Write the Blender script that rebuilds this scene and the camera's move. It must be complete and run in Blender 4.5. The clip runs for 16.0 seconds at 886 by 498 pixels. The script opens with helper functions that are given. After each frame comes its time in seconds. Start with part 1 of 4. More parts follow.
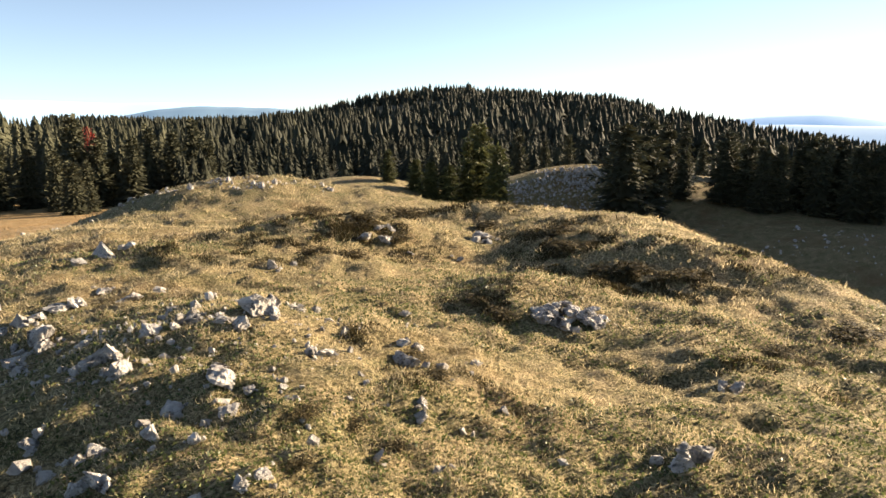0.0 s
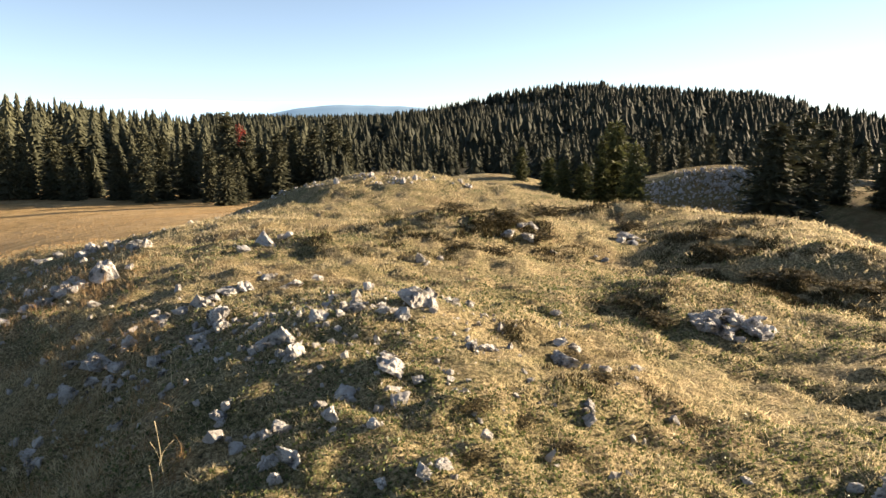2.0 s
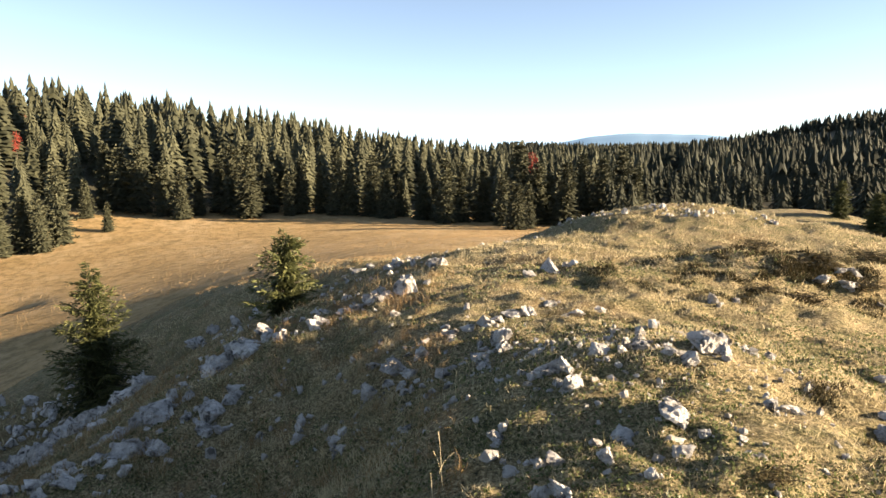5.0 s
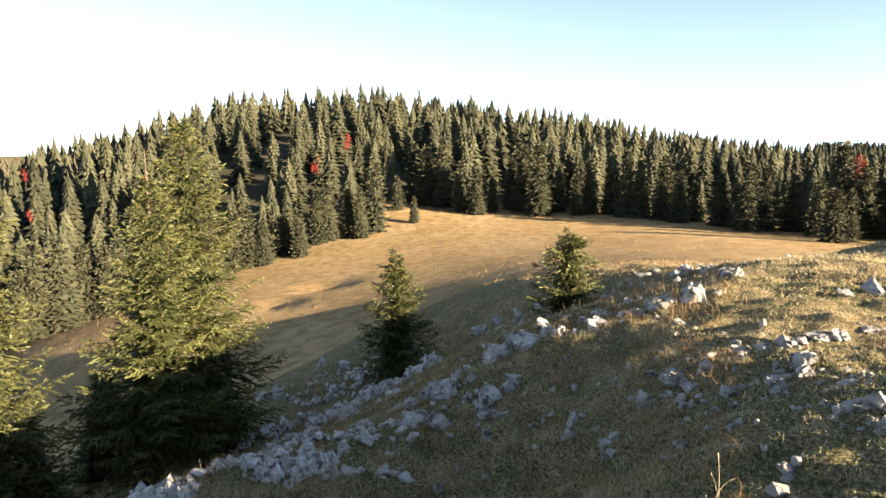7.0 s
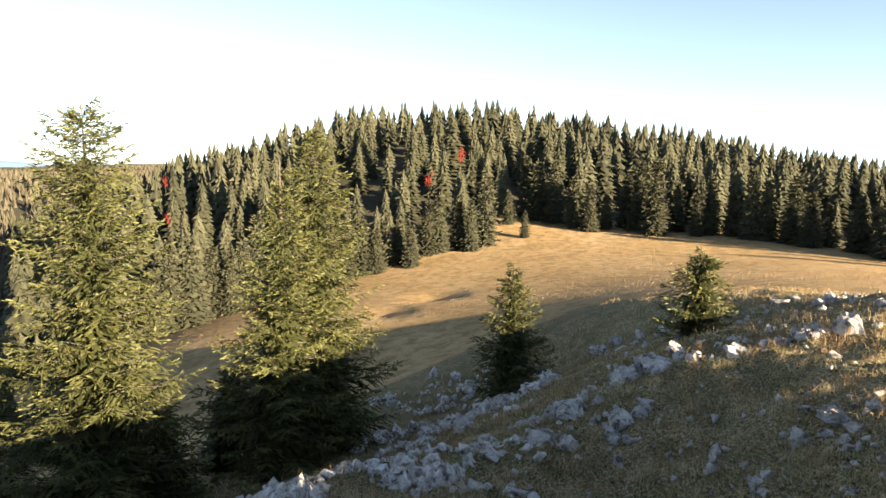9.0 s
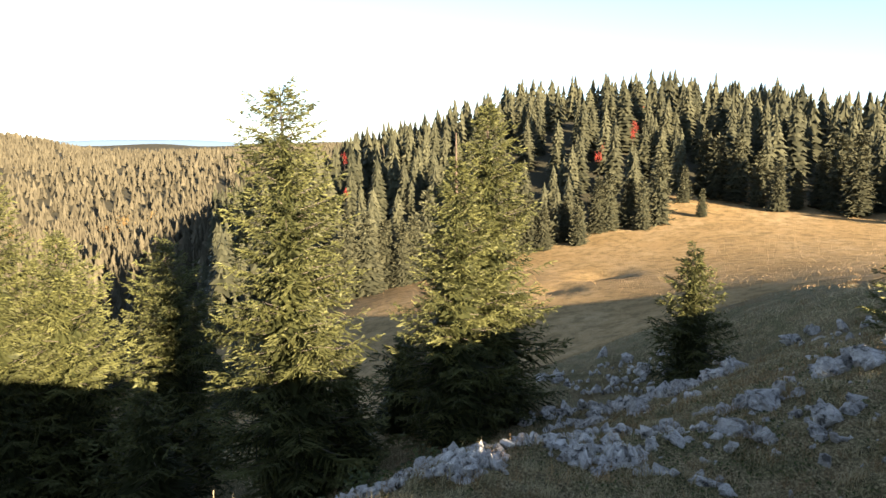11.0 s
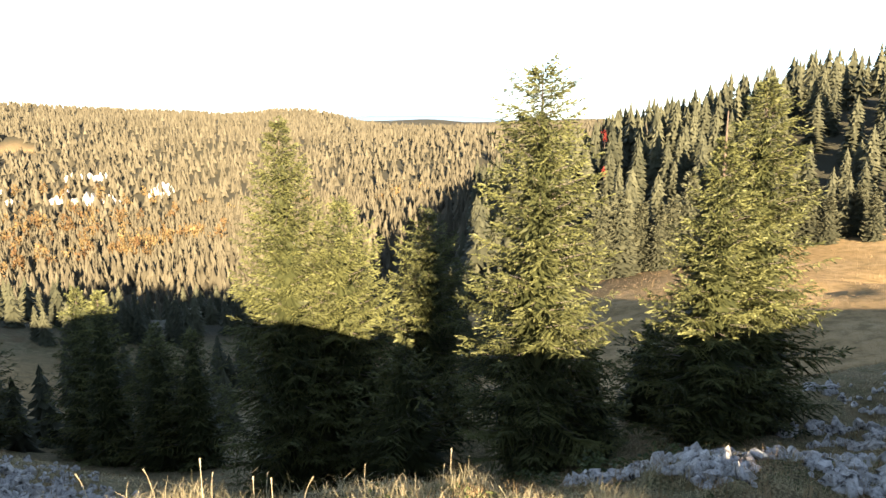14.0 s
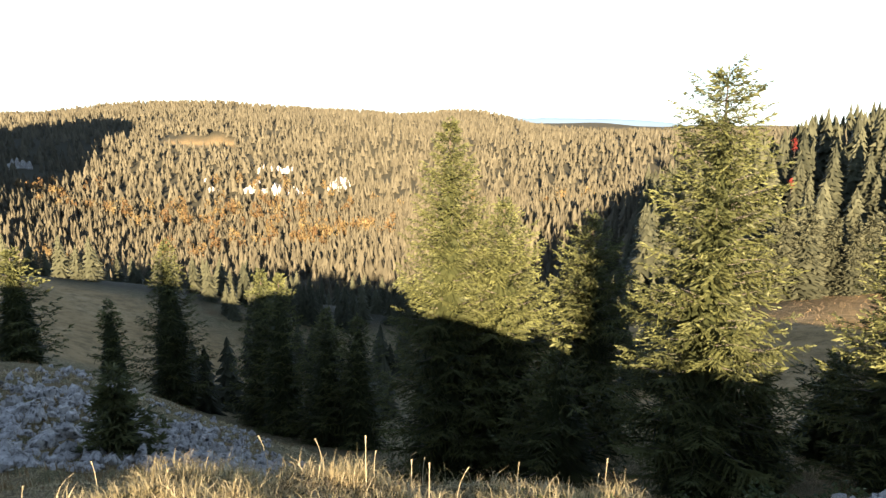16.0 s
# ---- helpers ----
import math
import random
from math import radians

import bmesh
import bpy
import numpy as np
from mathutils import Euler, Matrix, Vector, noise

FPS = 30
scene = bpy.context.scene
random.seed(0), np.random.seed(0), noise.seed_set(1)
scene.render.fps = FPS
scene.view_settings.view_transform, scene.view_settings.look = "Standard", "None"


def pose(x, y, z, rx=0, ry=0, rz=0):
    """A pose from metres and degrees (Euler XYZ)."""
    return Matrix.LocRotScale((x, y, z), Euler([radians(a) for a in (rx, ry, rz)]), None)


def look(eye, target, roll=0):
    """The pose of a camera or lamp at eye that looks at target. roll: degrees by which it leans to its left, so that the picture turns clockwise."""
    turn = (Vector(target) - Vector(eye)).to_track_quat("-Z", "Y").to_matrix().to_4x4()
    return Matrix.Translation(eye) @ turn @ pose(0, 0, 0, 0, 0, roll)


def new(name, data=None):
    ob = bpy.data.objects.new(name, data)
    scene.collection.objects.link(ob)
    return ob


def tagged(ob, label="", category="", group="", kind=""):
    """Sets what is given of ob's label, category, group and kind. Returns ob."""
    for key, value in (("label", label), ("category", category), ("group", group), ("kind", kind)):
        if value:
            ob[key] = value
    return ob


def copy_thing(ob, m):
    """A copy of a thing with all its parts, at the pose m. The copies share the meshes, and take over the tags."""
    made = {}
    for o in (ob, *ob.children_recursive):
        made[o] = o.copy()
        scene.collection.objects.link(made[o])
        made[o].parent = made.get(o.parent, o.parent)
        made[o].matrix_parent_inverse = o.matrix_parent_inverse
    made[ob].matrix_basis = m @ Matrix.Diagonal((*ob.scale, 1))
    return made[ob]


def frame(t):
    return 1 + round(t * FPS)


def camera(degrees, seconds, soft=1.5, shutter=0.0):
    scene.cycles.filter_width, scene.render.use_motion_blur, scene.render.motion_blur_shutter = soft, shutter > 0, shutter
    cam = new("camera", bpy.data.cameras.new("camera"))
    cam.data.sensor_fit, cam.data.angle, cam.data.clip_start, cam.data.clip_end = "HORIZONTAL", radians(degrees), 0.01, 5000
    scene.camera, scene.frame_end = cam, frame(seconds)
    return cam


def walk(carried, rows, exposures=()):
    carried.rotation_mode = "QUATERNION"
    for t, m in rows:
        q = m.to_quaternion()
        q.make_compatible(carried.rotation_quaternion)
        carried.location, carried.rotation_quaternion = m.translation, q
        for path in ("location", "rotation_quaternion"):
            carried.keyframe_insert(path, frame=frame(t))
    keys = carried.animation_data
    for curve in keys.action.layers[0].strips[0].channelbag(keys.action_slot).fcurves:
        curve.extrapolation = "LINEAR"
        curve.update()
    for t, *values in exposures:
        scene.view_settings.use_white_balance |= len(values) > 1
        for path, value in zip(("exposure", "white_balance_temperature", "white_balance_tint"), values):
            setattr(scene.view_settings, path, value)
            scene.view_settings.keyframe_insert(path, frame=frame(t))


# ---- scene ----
cam = camera(65.8, 16.0)
PATH = [
    (0.0, -0.005, -0.001, 1.655, 78.27, -0.35, 0.12),
    (0.5, -0.075, 0.003, 1.653, 78.11, -0.24, 2.82),
    (1.0, -0.141, 0.008, 1.648, 78.02, -0.25, 5.41),
    (1.5, -0.209, 0.018, 1.642, 77.98, -0.18, 8.28),
    (2.0, -0.276, 0.013, 1.634, 78.06, -0.19, 10.76),
    (2.5, -0.321, 0.016, 1.631, 77.86, -0.10, 13.47),
    (3.0, -0.338, 0.038, 1.634, 77.98, 0.03, 16.90),
    (3.5, -0.334, 0.052, 1.641, 78.55, -0.41, 21.60),
    (5.8, -0.307, 0.050, 1.647, 80.81, 0.55, 43.06),
    (6.0, -0.302, 0.048, 1.645, 80.79, 0.56, 45.77),
    (6.5, -0.298, 0.038, 1.639, 80.63, 0.65, 53.13),
    (7.0, -0.304, 0.055, 1.633, 80.49, 0.37, 58.22),
    (7.5, -0.362, 0.032, 1.627, 80.54, -0.43, 61.42),
    (8.0, -0.430, 0.010, 1.620, 80.73, -0.74, 63.25),
    (8.2, -0.449, -0.002, 1.617, 80.82, -0.77, 63.76),
    (10.3, -0.598, -0.303, 1.557, 81.77, 0.37, 76.46),
    (10.5, -0.605, -0.296, 1.553, 81.29, 0.48, 77.81),
    (11.0, -0.621, -0.278, 1.543, 79.70, 0.35, 81.20),
    (11.5, -0.630, -0.280, 1.544, 78.96, 0.27, 84.49),
    (12.0, -0.633, -0.285, 1.547, 78.59, 0.34, 87.83),
    (12.5, -0.623, -0.282, 1.556, 78.18, 0.57, 91.30),
    (13.0, -0.623, -0.265, 1.553, 77.82, 0.48, 94.69),
    (13.5, -0.630, -0.253, 1.558, 77.87, 0.50, 98.77),
    (14.0, -0.624, -0.247, 1.561, 77.95, 0.42, 102.47),
    (14.5, -0.624, -0.235, 1.551, 77.90, 0.34, 106.09),
    (15.0, -0.647, -0.252, 1.553, 77.90, -0.08, 109.70),
    (15.5, -0.617, -0.260, 1.559, 78.02, -0.03, 113.23),
    (16.0, -0.587, -0.267, 1.555, 78.13, -0.32, 116.34),
]
walk(cam, [(t, pose(x, y, z, rx, ry, rz)) for t, x, y, z, rx, ry, rz in PATH],
     exposures=[(0.0, 1.95), (2.0, 1.98), (3.5, 2.18), (6.0, 2.32), (7.0, 2.5), (8.0, 2.5), (10.5, 2.47), (12.0, 2.74), (14.0, 2.8), (15.0, 2.74), (16.0, 2.56)])

# ---- light ----
SUN_EL, SUN_AZ = radians(14.4), radians(62.0)      # azimuth clockwise from +y
world = bpy.data.worlds.new("world")
scene.world = world
world.use_nodes = True
wn = world.node_tree.nodes
sky = wn.new("ShaderNodeTexSky")
sky.sky_type, sky.sun_disc = "NISHITA", False
sky.sun_elevation, sky.sun_rotation = SUN_EL, SUN_AZ
sky.altitude, sky.dust_density, sky.air_density, sky.ozone_density = 2500.0, 0.1, 0.8, 3.0
wn["Background"].inputs["Strength"].default_value = 0.053
haze = wn.new("ShaderNodeHueSaturation")          # thin autumn haze pales the blue
haze.inputs["Hue"].default_value = 0.492
haze.inputs["Saturation"].default_value, haze.inputs["Value"].default_value = 0.68, 1.0
world.node_tree.links.new(sky.outputs["Color"], haze.inputs["Color"])
world.node_tree.links.new(haze.outputs["Color"], wn["Background"].inputs["Color"])
SUN_DIR = Vector((math.sin(SUN_AZ) * math.cos(SUN_EL), math.cos(SUN_AZ) * math.cos(SUN_EL), math.sin(SUN_EL)))
lamp = bpy.data.lights.new("sun", "SUN")
lamp.energy, lamp.angle, lamp.color = 5.0, radians(0.53), (1.0, 0.79, 0.55)
sun = new("sun", lamp)
sun.matrix_world = look(SUN_DIR * 100, (0, 0, 0))


# ---- materials ----
def material(name, rough=0.85):
    m = bpy.data.materials.new(name)
    m.use_nodes = True
    n = m.node_tree.nodes
    b = n["Principled BSDF"]
    b.inputs["Roughness"].default_value = rough
    b.inputs["Specular IOR Level"].default_value = 0.25
    return m, n, m.node_tree.links, b


def noise_node(n, links, scale, detail=6.0, rough=0.6, coord=None):
    t = n.new("ShaderNodeTexNoise")
    t.inputs["Scale"].default_value, t.inputs["Detail"].default_value, t.inputs["Roughness"].default_value = scale, detail, rough
    if coord is not None:
        links.new(coord, t.inputs["Vector"])
    return t.outputs["Fac"]


def ramp(n, links, fac, stops):
    r = n.new("ShaderNodeValToRGB")
    e = r.color_ramp.elements
    while len(e) < len(stops):
        e.new(0.5)
    for el, (p, c) in zip(e, stops):
        el.position, el.color = p, (*c, 1)
    links.new(fac, r.inputs["Fac"])
    return r.outputs["Color"]


def mix(n, links, fac, a, b, mode="MIX"):
    m = n.new("ShaderNodeMix")
    m.data_type, m.blend_type = "RGBA", mode
    for s, v in ((m.inputs[0], fac), (m.inputs[6], a), (m.inputs[7], b)):
        if isinstance(v, (int, float)):
            s.default_value = v
        elif isinstance(v, tuple):
            s.default_value = (*v, 1)
        else:
            links.new(v, s)
    return m.outputs[2]


def bump(n, links, b, height, strength, distance):
    u = n.new("ShaderNodeBump")
    u.inputs["Strength"].default_value, u.inputs["Distance"].default_value = strength, distance
    links.new(height, u.inputs["Height"])
    links.new(u.outputs["Normal"], b.inputs["Normal"])


def attribute(n, name):
    a = n.new("ShaderNodeAttribute")
    a.attribute_name = name
    return a


def scaled(n, links, value, k, add=0.0):
    m = n.new("ShaderNodeMath")
    m.operation = "MULTIPLY_ADD"
    links.new(value, m.inputs[0])
    m.inputs[1].default_value, m.inputs[2].default_value = k, add
    m.use_clamp = True
    return m.outputs[0]


def ground_material():
    m, n, links, b = material("mountain_turf", 0.95)
    pos = n.new("ShaderNodeNewGeometry").outputs["Position"]
    big = noise_node(n, links, 0.35, 5, 0.6, pos)
    mid = noise_node(n, links, 2.2, 6, 0.65, pos)
    fine = noise_node(n, links, 34.0, 5, 0.75, pos)
    green = ramp(n, links, fine, [(0.35, (0.014, 0.017, 0.007)), (0.50, (0.12, 0.108, 0.043)), (0.64, (0.37, 0.31, 0.155))])
    straw = ramp(n, links, fine, [(0.35, (0.024, 0.019, 0.009)), (0.50, (0.235, 0.178, 0.088)), (0.64, (0.55, 0.44, 0.255))])
    turf = mix(n, links, ramp(n, links, mid, [(0.38, (0, 0, 0)), (0.62, (1, 1, 1))]), green, straw)
    turf = mix(n, links, ramp(n, links, big, [(0.52, (0, 0, 0)), (0.72, (0.8, 0.8, 0.8))]), turf, (0.15, 0.088, 0.038))
    far_mid = noise_node(n, links, 0.16, 6, 0.7, pos)
    meadow = ramp(n, links, far_mid, [(0.3, (0.37, 0.24, 0.100)), (0.5, (0.48, 0.325, 0.150)), (0.68, (0.55, 0.395, 0.210))])
    tufts = noise_node(n, links, 0.9, 8, 0.75, pos)
    meadow = mix(n, links, ramp(n, links, tufts, [(0.40, (0.65, 0.65, 0.65)), (0.56, (0, 0, 0))]), meadow, (0.15, 0.11, 0.038))
    meadow = mix(n, links, scaled(n, links, fine, 0.30), meadow, (0.099, 0.076, 0.027))
    col = mix(n, links, attribute(n, "dry").outputs["Fac"], turf, meadow)
    col = mix(n, links, attribute(n, "wood").outputs["Fac"], col, (0.058, 0.053, 0.031))
    links.new(col, b.inputs["Base Color"])
    bump(n, links, b, mix(n, links, 0.5, fine, mid), 0.9, 0.06)
    return m


def rock_material(name, lift=1.0):
    m, n, links, b = material(name, 0.9)
    pos = n.new("ShaderNodeNewGeometry").outputs["Position"]
    a = noise_node(n, links, 9.0, 8, 0.65, pos)
    c = noise_node(n, links, 45.0, 6, 0.7, pos)
    col = ramp(n, links, a, [(0.37, (0.05, 0.047, 0.042)), (0.46, (0.30 * lift, 0.285 * lift, 0.265 * lift)), (0.62, (0.47 * lift, 0.45 * lift, 0.42 * lift)), (0.8, (0.56 * lift, 0.54 * lift, 0.50 * lift))])
    info = n.new("ShaderNodeObjectInfo").outputs["Random"]
    col = mix(n, links, scaled(n, links, info, 0.35), col, (0.24, 0.215, 0.18))
    col = mix(n, links, ramp(n, links, c, [(0.57, (0, 0, 0)), (0.66, (0.85, 0.85, 0.85))]), col, (0.09, 0.085, 0.075))
    links.new(col, b.inputs["Base Color"])
    bump(n, links, b, mix(n, links, 0.5, a, c), 1.0, 0.05)
    return m


def leaf_material(name, dark, light, rough=0.6, through_light=0.25):
    """Foliage that varies by the 'tone' stored on each clump and by tree."""
    m, n, links, b = material(name, rough)
    tone = attribute(n, "tone").outputs["Fac"]
    info = n.new("ShaderNodeObjectInfo").outputs["Random"]
    col = mix(n, links, tone, dark, light)
    col = mix(n, links, scaled(n, links, info, 0.3), col, (dark[0] * 1.3, dark[1] * 1.05, dark[2] * 0.8))
    links.new(col, b.inputs["Base Color"])
    t = n.new("ShaderNodeBsdfTranslucent")
    links.new(col, t.inputs["Color"])
    s = n.new("ShaderNodeMixShader")
    s.inputs[0].default_value = through_light
    links.new(b.outputs[0], s.inputs[1])
    links.new(t.outputs[0], s.inputs[2])
    links.new(s.outputs[0], n["Material Output"].inputs["Surface"])
    return m


def wood_material(name, dark, light):
    m, n, links, b = material(name, 0.9)
    pos = n.new("ShaderNodeNewGeometry").outputs["Position"]
    a = noise_node(n, links, 14.0, 6, 0.7, pos)
    links.new(ramp(n, links, a, [(0.3, dark), (0.7, light)]), b.inputs["Base Color"])
    bump(n, links, b, a, 0.8, 0.02)
    return m


# Far ridges: the haze of distance is put into colour and emission.
def hazy_backdrop_material(name, colour, glow):
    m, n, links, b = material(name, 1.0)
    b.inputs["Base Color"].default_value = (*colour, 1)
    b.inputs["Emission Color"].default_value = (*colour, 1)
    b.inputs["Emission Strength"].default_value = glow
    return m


TURF = ground_material()
LIMESTONE = rock_material("weathered_limestone", 1.45)
SCREE = rock_material("pale_limestone_scree", 1.65)
NEEDLES = leaf_material("spruce_needles", (0.025, 0.032, 0.012), (0.168, 0.172, 0.060), 0.6, 0.18)
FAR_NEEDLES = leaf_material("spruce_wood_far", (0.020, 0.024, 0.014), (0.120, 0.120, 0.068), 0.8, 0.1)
# lighter copy of the far needles: valley sun and haze put into colour
SUN_TONED_NEEDLES = leaf_material("sun_toned_spruce_wood", (0.046, 0.043, 0.028), (0.142, 0.126, 0.082), 0.8, 0.1)
AUTUMN = leaf_material("autumn_leaves", (0.129, 0.076, 0.034), (0.274, 0.213, 0.091), 0.7, 0.35)
RED_LEAVES = leaf_material("red_rowan_leaves", (0.228, 0.030, 0.021), (0.380, 0.057, 0.038), 0.7, 0.35)
PALE_TWIGS = wood_material("bare_twigs", (0.10, 0.08, 0.07), (0.24, 0.20, 0.17))
BARK = wood_material("spruce_bark", (0.05, 0.035, 0.025), (0.17, 0.13, 0.10))
GRASS = leaf_material("turf_blades", (0.058, 0.074, 0.022), (0.695, 0.572, 0.350), 0.5, 0.60)
GRASS.node_tree.nodes["Principled BSDF"].inputs["Specular IOR Level"].default_value = 0.35
STRAW = leaf_material("meadow_straw", (0.235, 0.155, 0.070), (0.540, 0.395, 0.220), 0.7, 0.25)
HEATHER = leaf_material("brown_heather", (0.027, 0.026, 0.011), (0.129, 0.095, 0.038), 0.8, 0.2)
HERBS = leaf_material("low_herbs", (0.040, 0.058, 0.018), (0.205, 0.230, 0.090), 0.45, 0.3)
SHRUB = leaf_material("low_shrub", (0.038, 0.053, 0.015), (0.106, 0.122, 0.038), 0.6, 0.3)

# ---- lie of the land: soft mounds on rings round the hilltop (radius, spread, first bearing, step, heights) ----
NEAR_RELIEF = [
    (0, 1.6, 0, 0, [-0.01]),
    (2.2, 1.5, -20, 60, [-0.04, 0.5, 0.12, -0.05, 0.24, 0.3, -0.04]),
    (4.2, 2, -40, 26, [-0.4, -1.17, 0.82, -0.03, -0.31, -0.17, -0.18]),
    (7, 2.9, -40, 23, [1.04, -0.23, 0.54, -1.21, 1.01, -0.04, -0.79, 0.18]),
    (11.5, 4.2, -45, 22, [-1.15, 2.4, -3.18, 2.49, -0.15, -1.24, -1.8, 1.33, -0.92]),
    (18, 6, -45, 23, [-3.44, 1.81, 1.17, -4.17, 3.15, 0.45, -0.83, 0.38, 1.22]),
    (6, 4, 180, 40, [0.92, 0.68, -0.24]),
    (16, 9, 170, 36, [-6.39, 5.01, -4.05, 1.77]),
]
FAR_RELIEF = [
    (30, 11, -40, 24, [-2.38, -0.5, -1.29, -0.14, -0.91, -4.78, -1.24, -2.68]),
    (50, 18, -40, 22, [-0.75, -0.95, -2.57, -0.84, -0.05, -5.66, 4.78, -11.12, -5.61]),
    (85, 30, -40, 24, [-2.66, -1.04, -4.64, -4.14, -6.15, -6.91, -6.52, 0.2]),
    (150, 55, -40, 25, [-5.29, 1.9, -4.3, -6.4, 6.54, 7.69, -24.83, -5.9]),
    (270, 100, -40, 26, [-10.13, 5.69, -4.54, -1.6, 11.49, 9.47, -4.62, -21.47]),
    (480, 180, -40, 28, [-17.78, 5.38, 15.23, 15.71, -30.93, -1.13, -38.73, -19.27]),
    (850, 330, -40, 36, [-15.23, 8.99, -15.54, 13.52, -10.18, -25.23]),
    (1400, 500, -40, 45, [-1.87, 6.3, 3.86, 19.77, 36.3]),
    (40, 25, 180, 36, [0.9, 0.8, -3.13, -1.1]),
    (110, 70, 190, 50, [-6.19, -6.85, -9.03]),
    (320, 200, 190, 50, [11.52, -30.92, 7.21]),
    (900, 550, 200, 70, [19.63, 42.32]),
]
rng = np.random.default_rng(7)


def smooth_noise(x, y, size, seed):
    """Value noise, about -1 to 1, on a grid of that size."""
    u, v = np.asarray(x, float) / size + seed * 17.3, np.asarray(y, float) / size - seed * 9.1
    i, j = np.floor(u).astype(np.int64), np.floor(v).astype(np.int64)
    a, b = u - i, v - j
    a, b = a * a * (3 - 2 * a), b * b * (3 - 2 * b)

    def h(p, q):
        k = (p * 374761393 + q * 668265263 + seed * 974711) & 0x7FFFFFFF
        k = ((k ^ (k >> 13)) * 1274126177) & 0x7FFFFFFF
        return ((k ^ (k >> 16)) & 0xFFFF) / 32767.5 - 1
    return (h(i, j) * (1 - a) + h(i + 1, j) * a) * (1 - b) + (h(i, j + 1) * (1 - a) + h(i + 1, j + 1) * a) * b


MOUNDS = []
for radius, spread, first, step, heights in NEAR_RELIEF + FAR_RELIEF:
    for k, rise in enumerate(heights):
        a = radians(first + k * step)
        MOUNDS.append((-radius * math.sin(a), radius * math.cos(a), spread, rise))
# heathy humps of the near turf, larger knolls, and unseen rises added for shadow: x, y, radius, height
HUMPS = [
    (-0.9, 11.6, 0.9, 0.46), (-2.3, 10.6, 0.8, 0.32), (3.3, 9.9, 0.8, 0.30), (4.6, 9.2, 0.7, 0.22), (1.1, 7.8, 0.6, 0.30), (-2.5, 13.9, 0.8, 0.22),
    (0.9, 14.2, 0.7, 0.2), (-0.5, 13.9, 0.7, 0.2), (0.1, 4.35, 0.28, 0.09), (3.3, 5.2, 0.4, 0.10), (2.3, 5.5, 0.35, 0.08), (-0.4, 5.35, 0.3, 0.12),
    (2.2, 11.8, 0.6, 0.10), (-3.4, 9.2, 0.5, 0.10),
    # (12.0, -9.0) and (4.5, -6.2) are unseen rises added to shade the slope spruces
    (-4.1, 3.6, 0.9, -0.18), (-4.7, 2.5, 1.5, -0.34), (-5.6, 4.3, 1.3, -0.22), (-3.6, 1.2, 1.2, -0.12), (-2.8, -2.4, 0.9, 0.05), (-3.4, -1.3, 0.9, 0.06), (12.0, -9.0, 3.5, 5.0), (4.5, -6.2, 2.3, 1.3), (-57.9, 23.0, 1.7, -1.1), (-49.8, 16.0, 1.2, -0.7),
    # the last one is an unseen hill, added to shadow the far hillside
    (-1150, -488, 80, 16), (-985, -1130, 150, 16), (-60, -480, 80, 178),
]
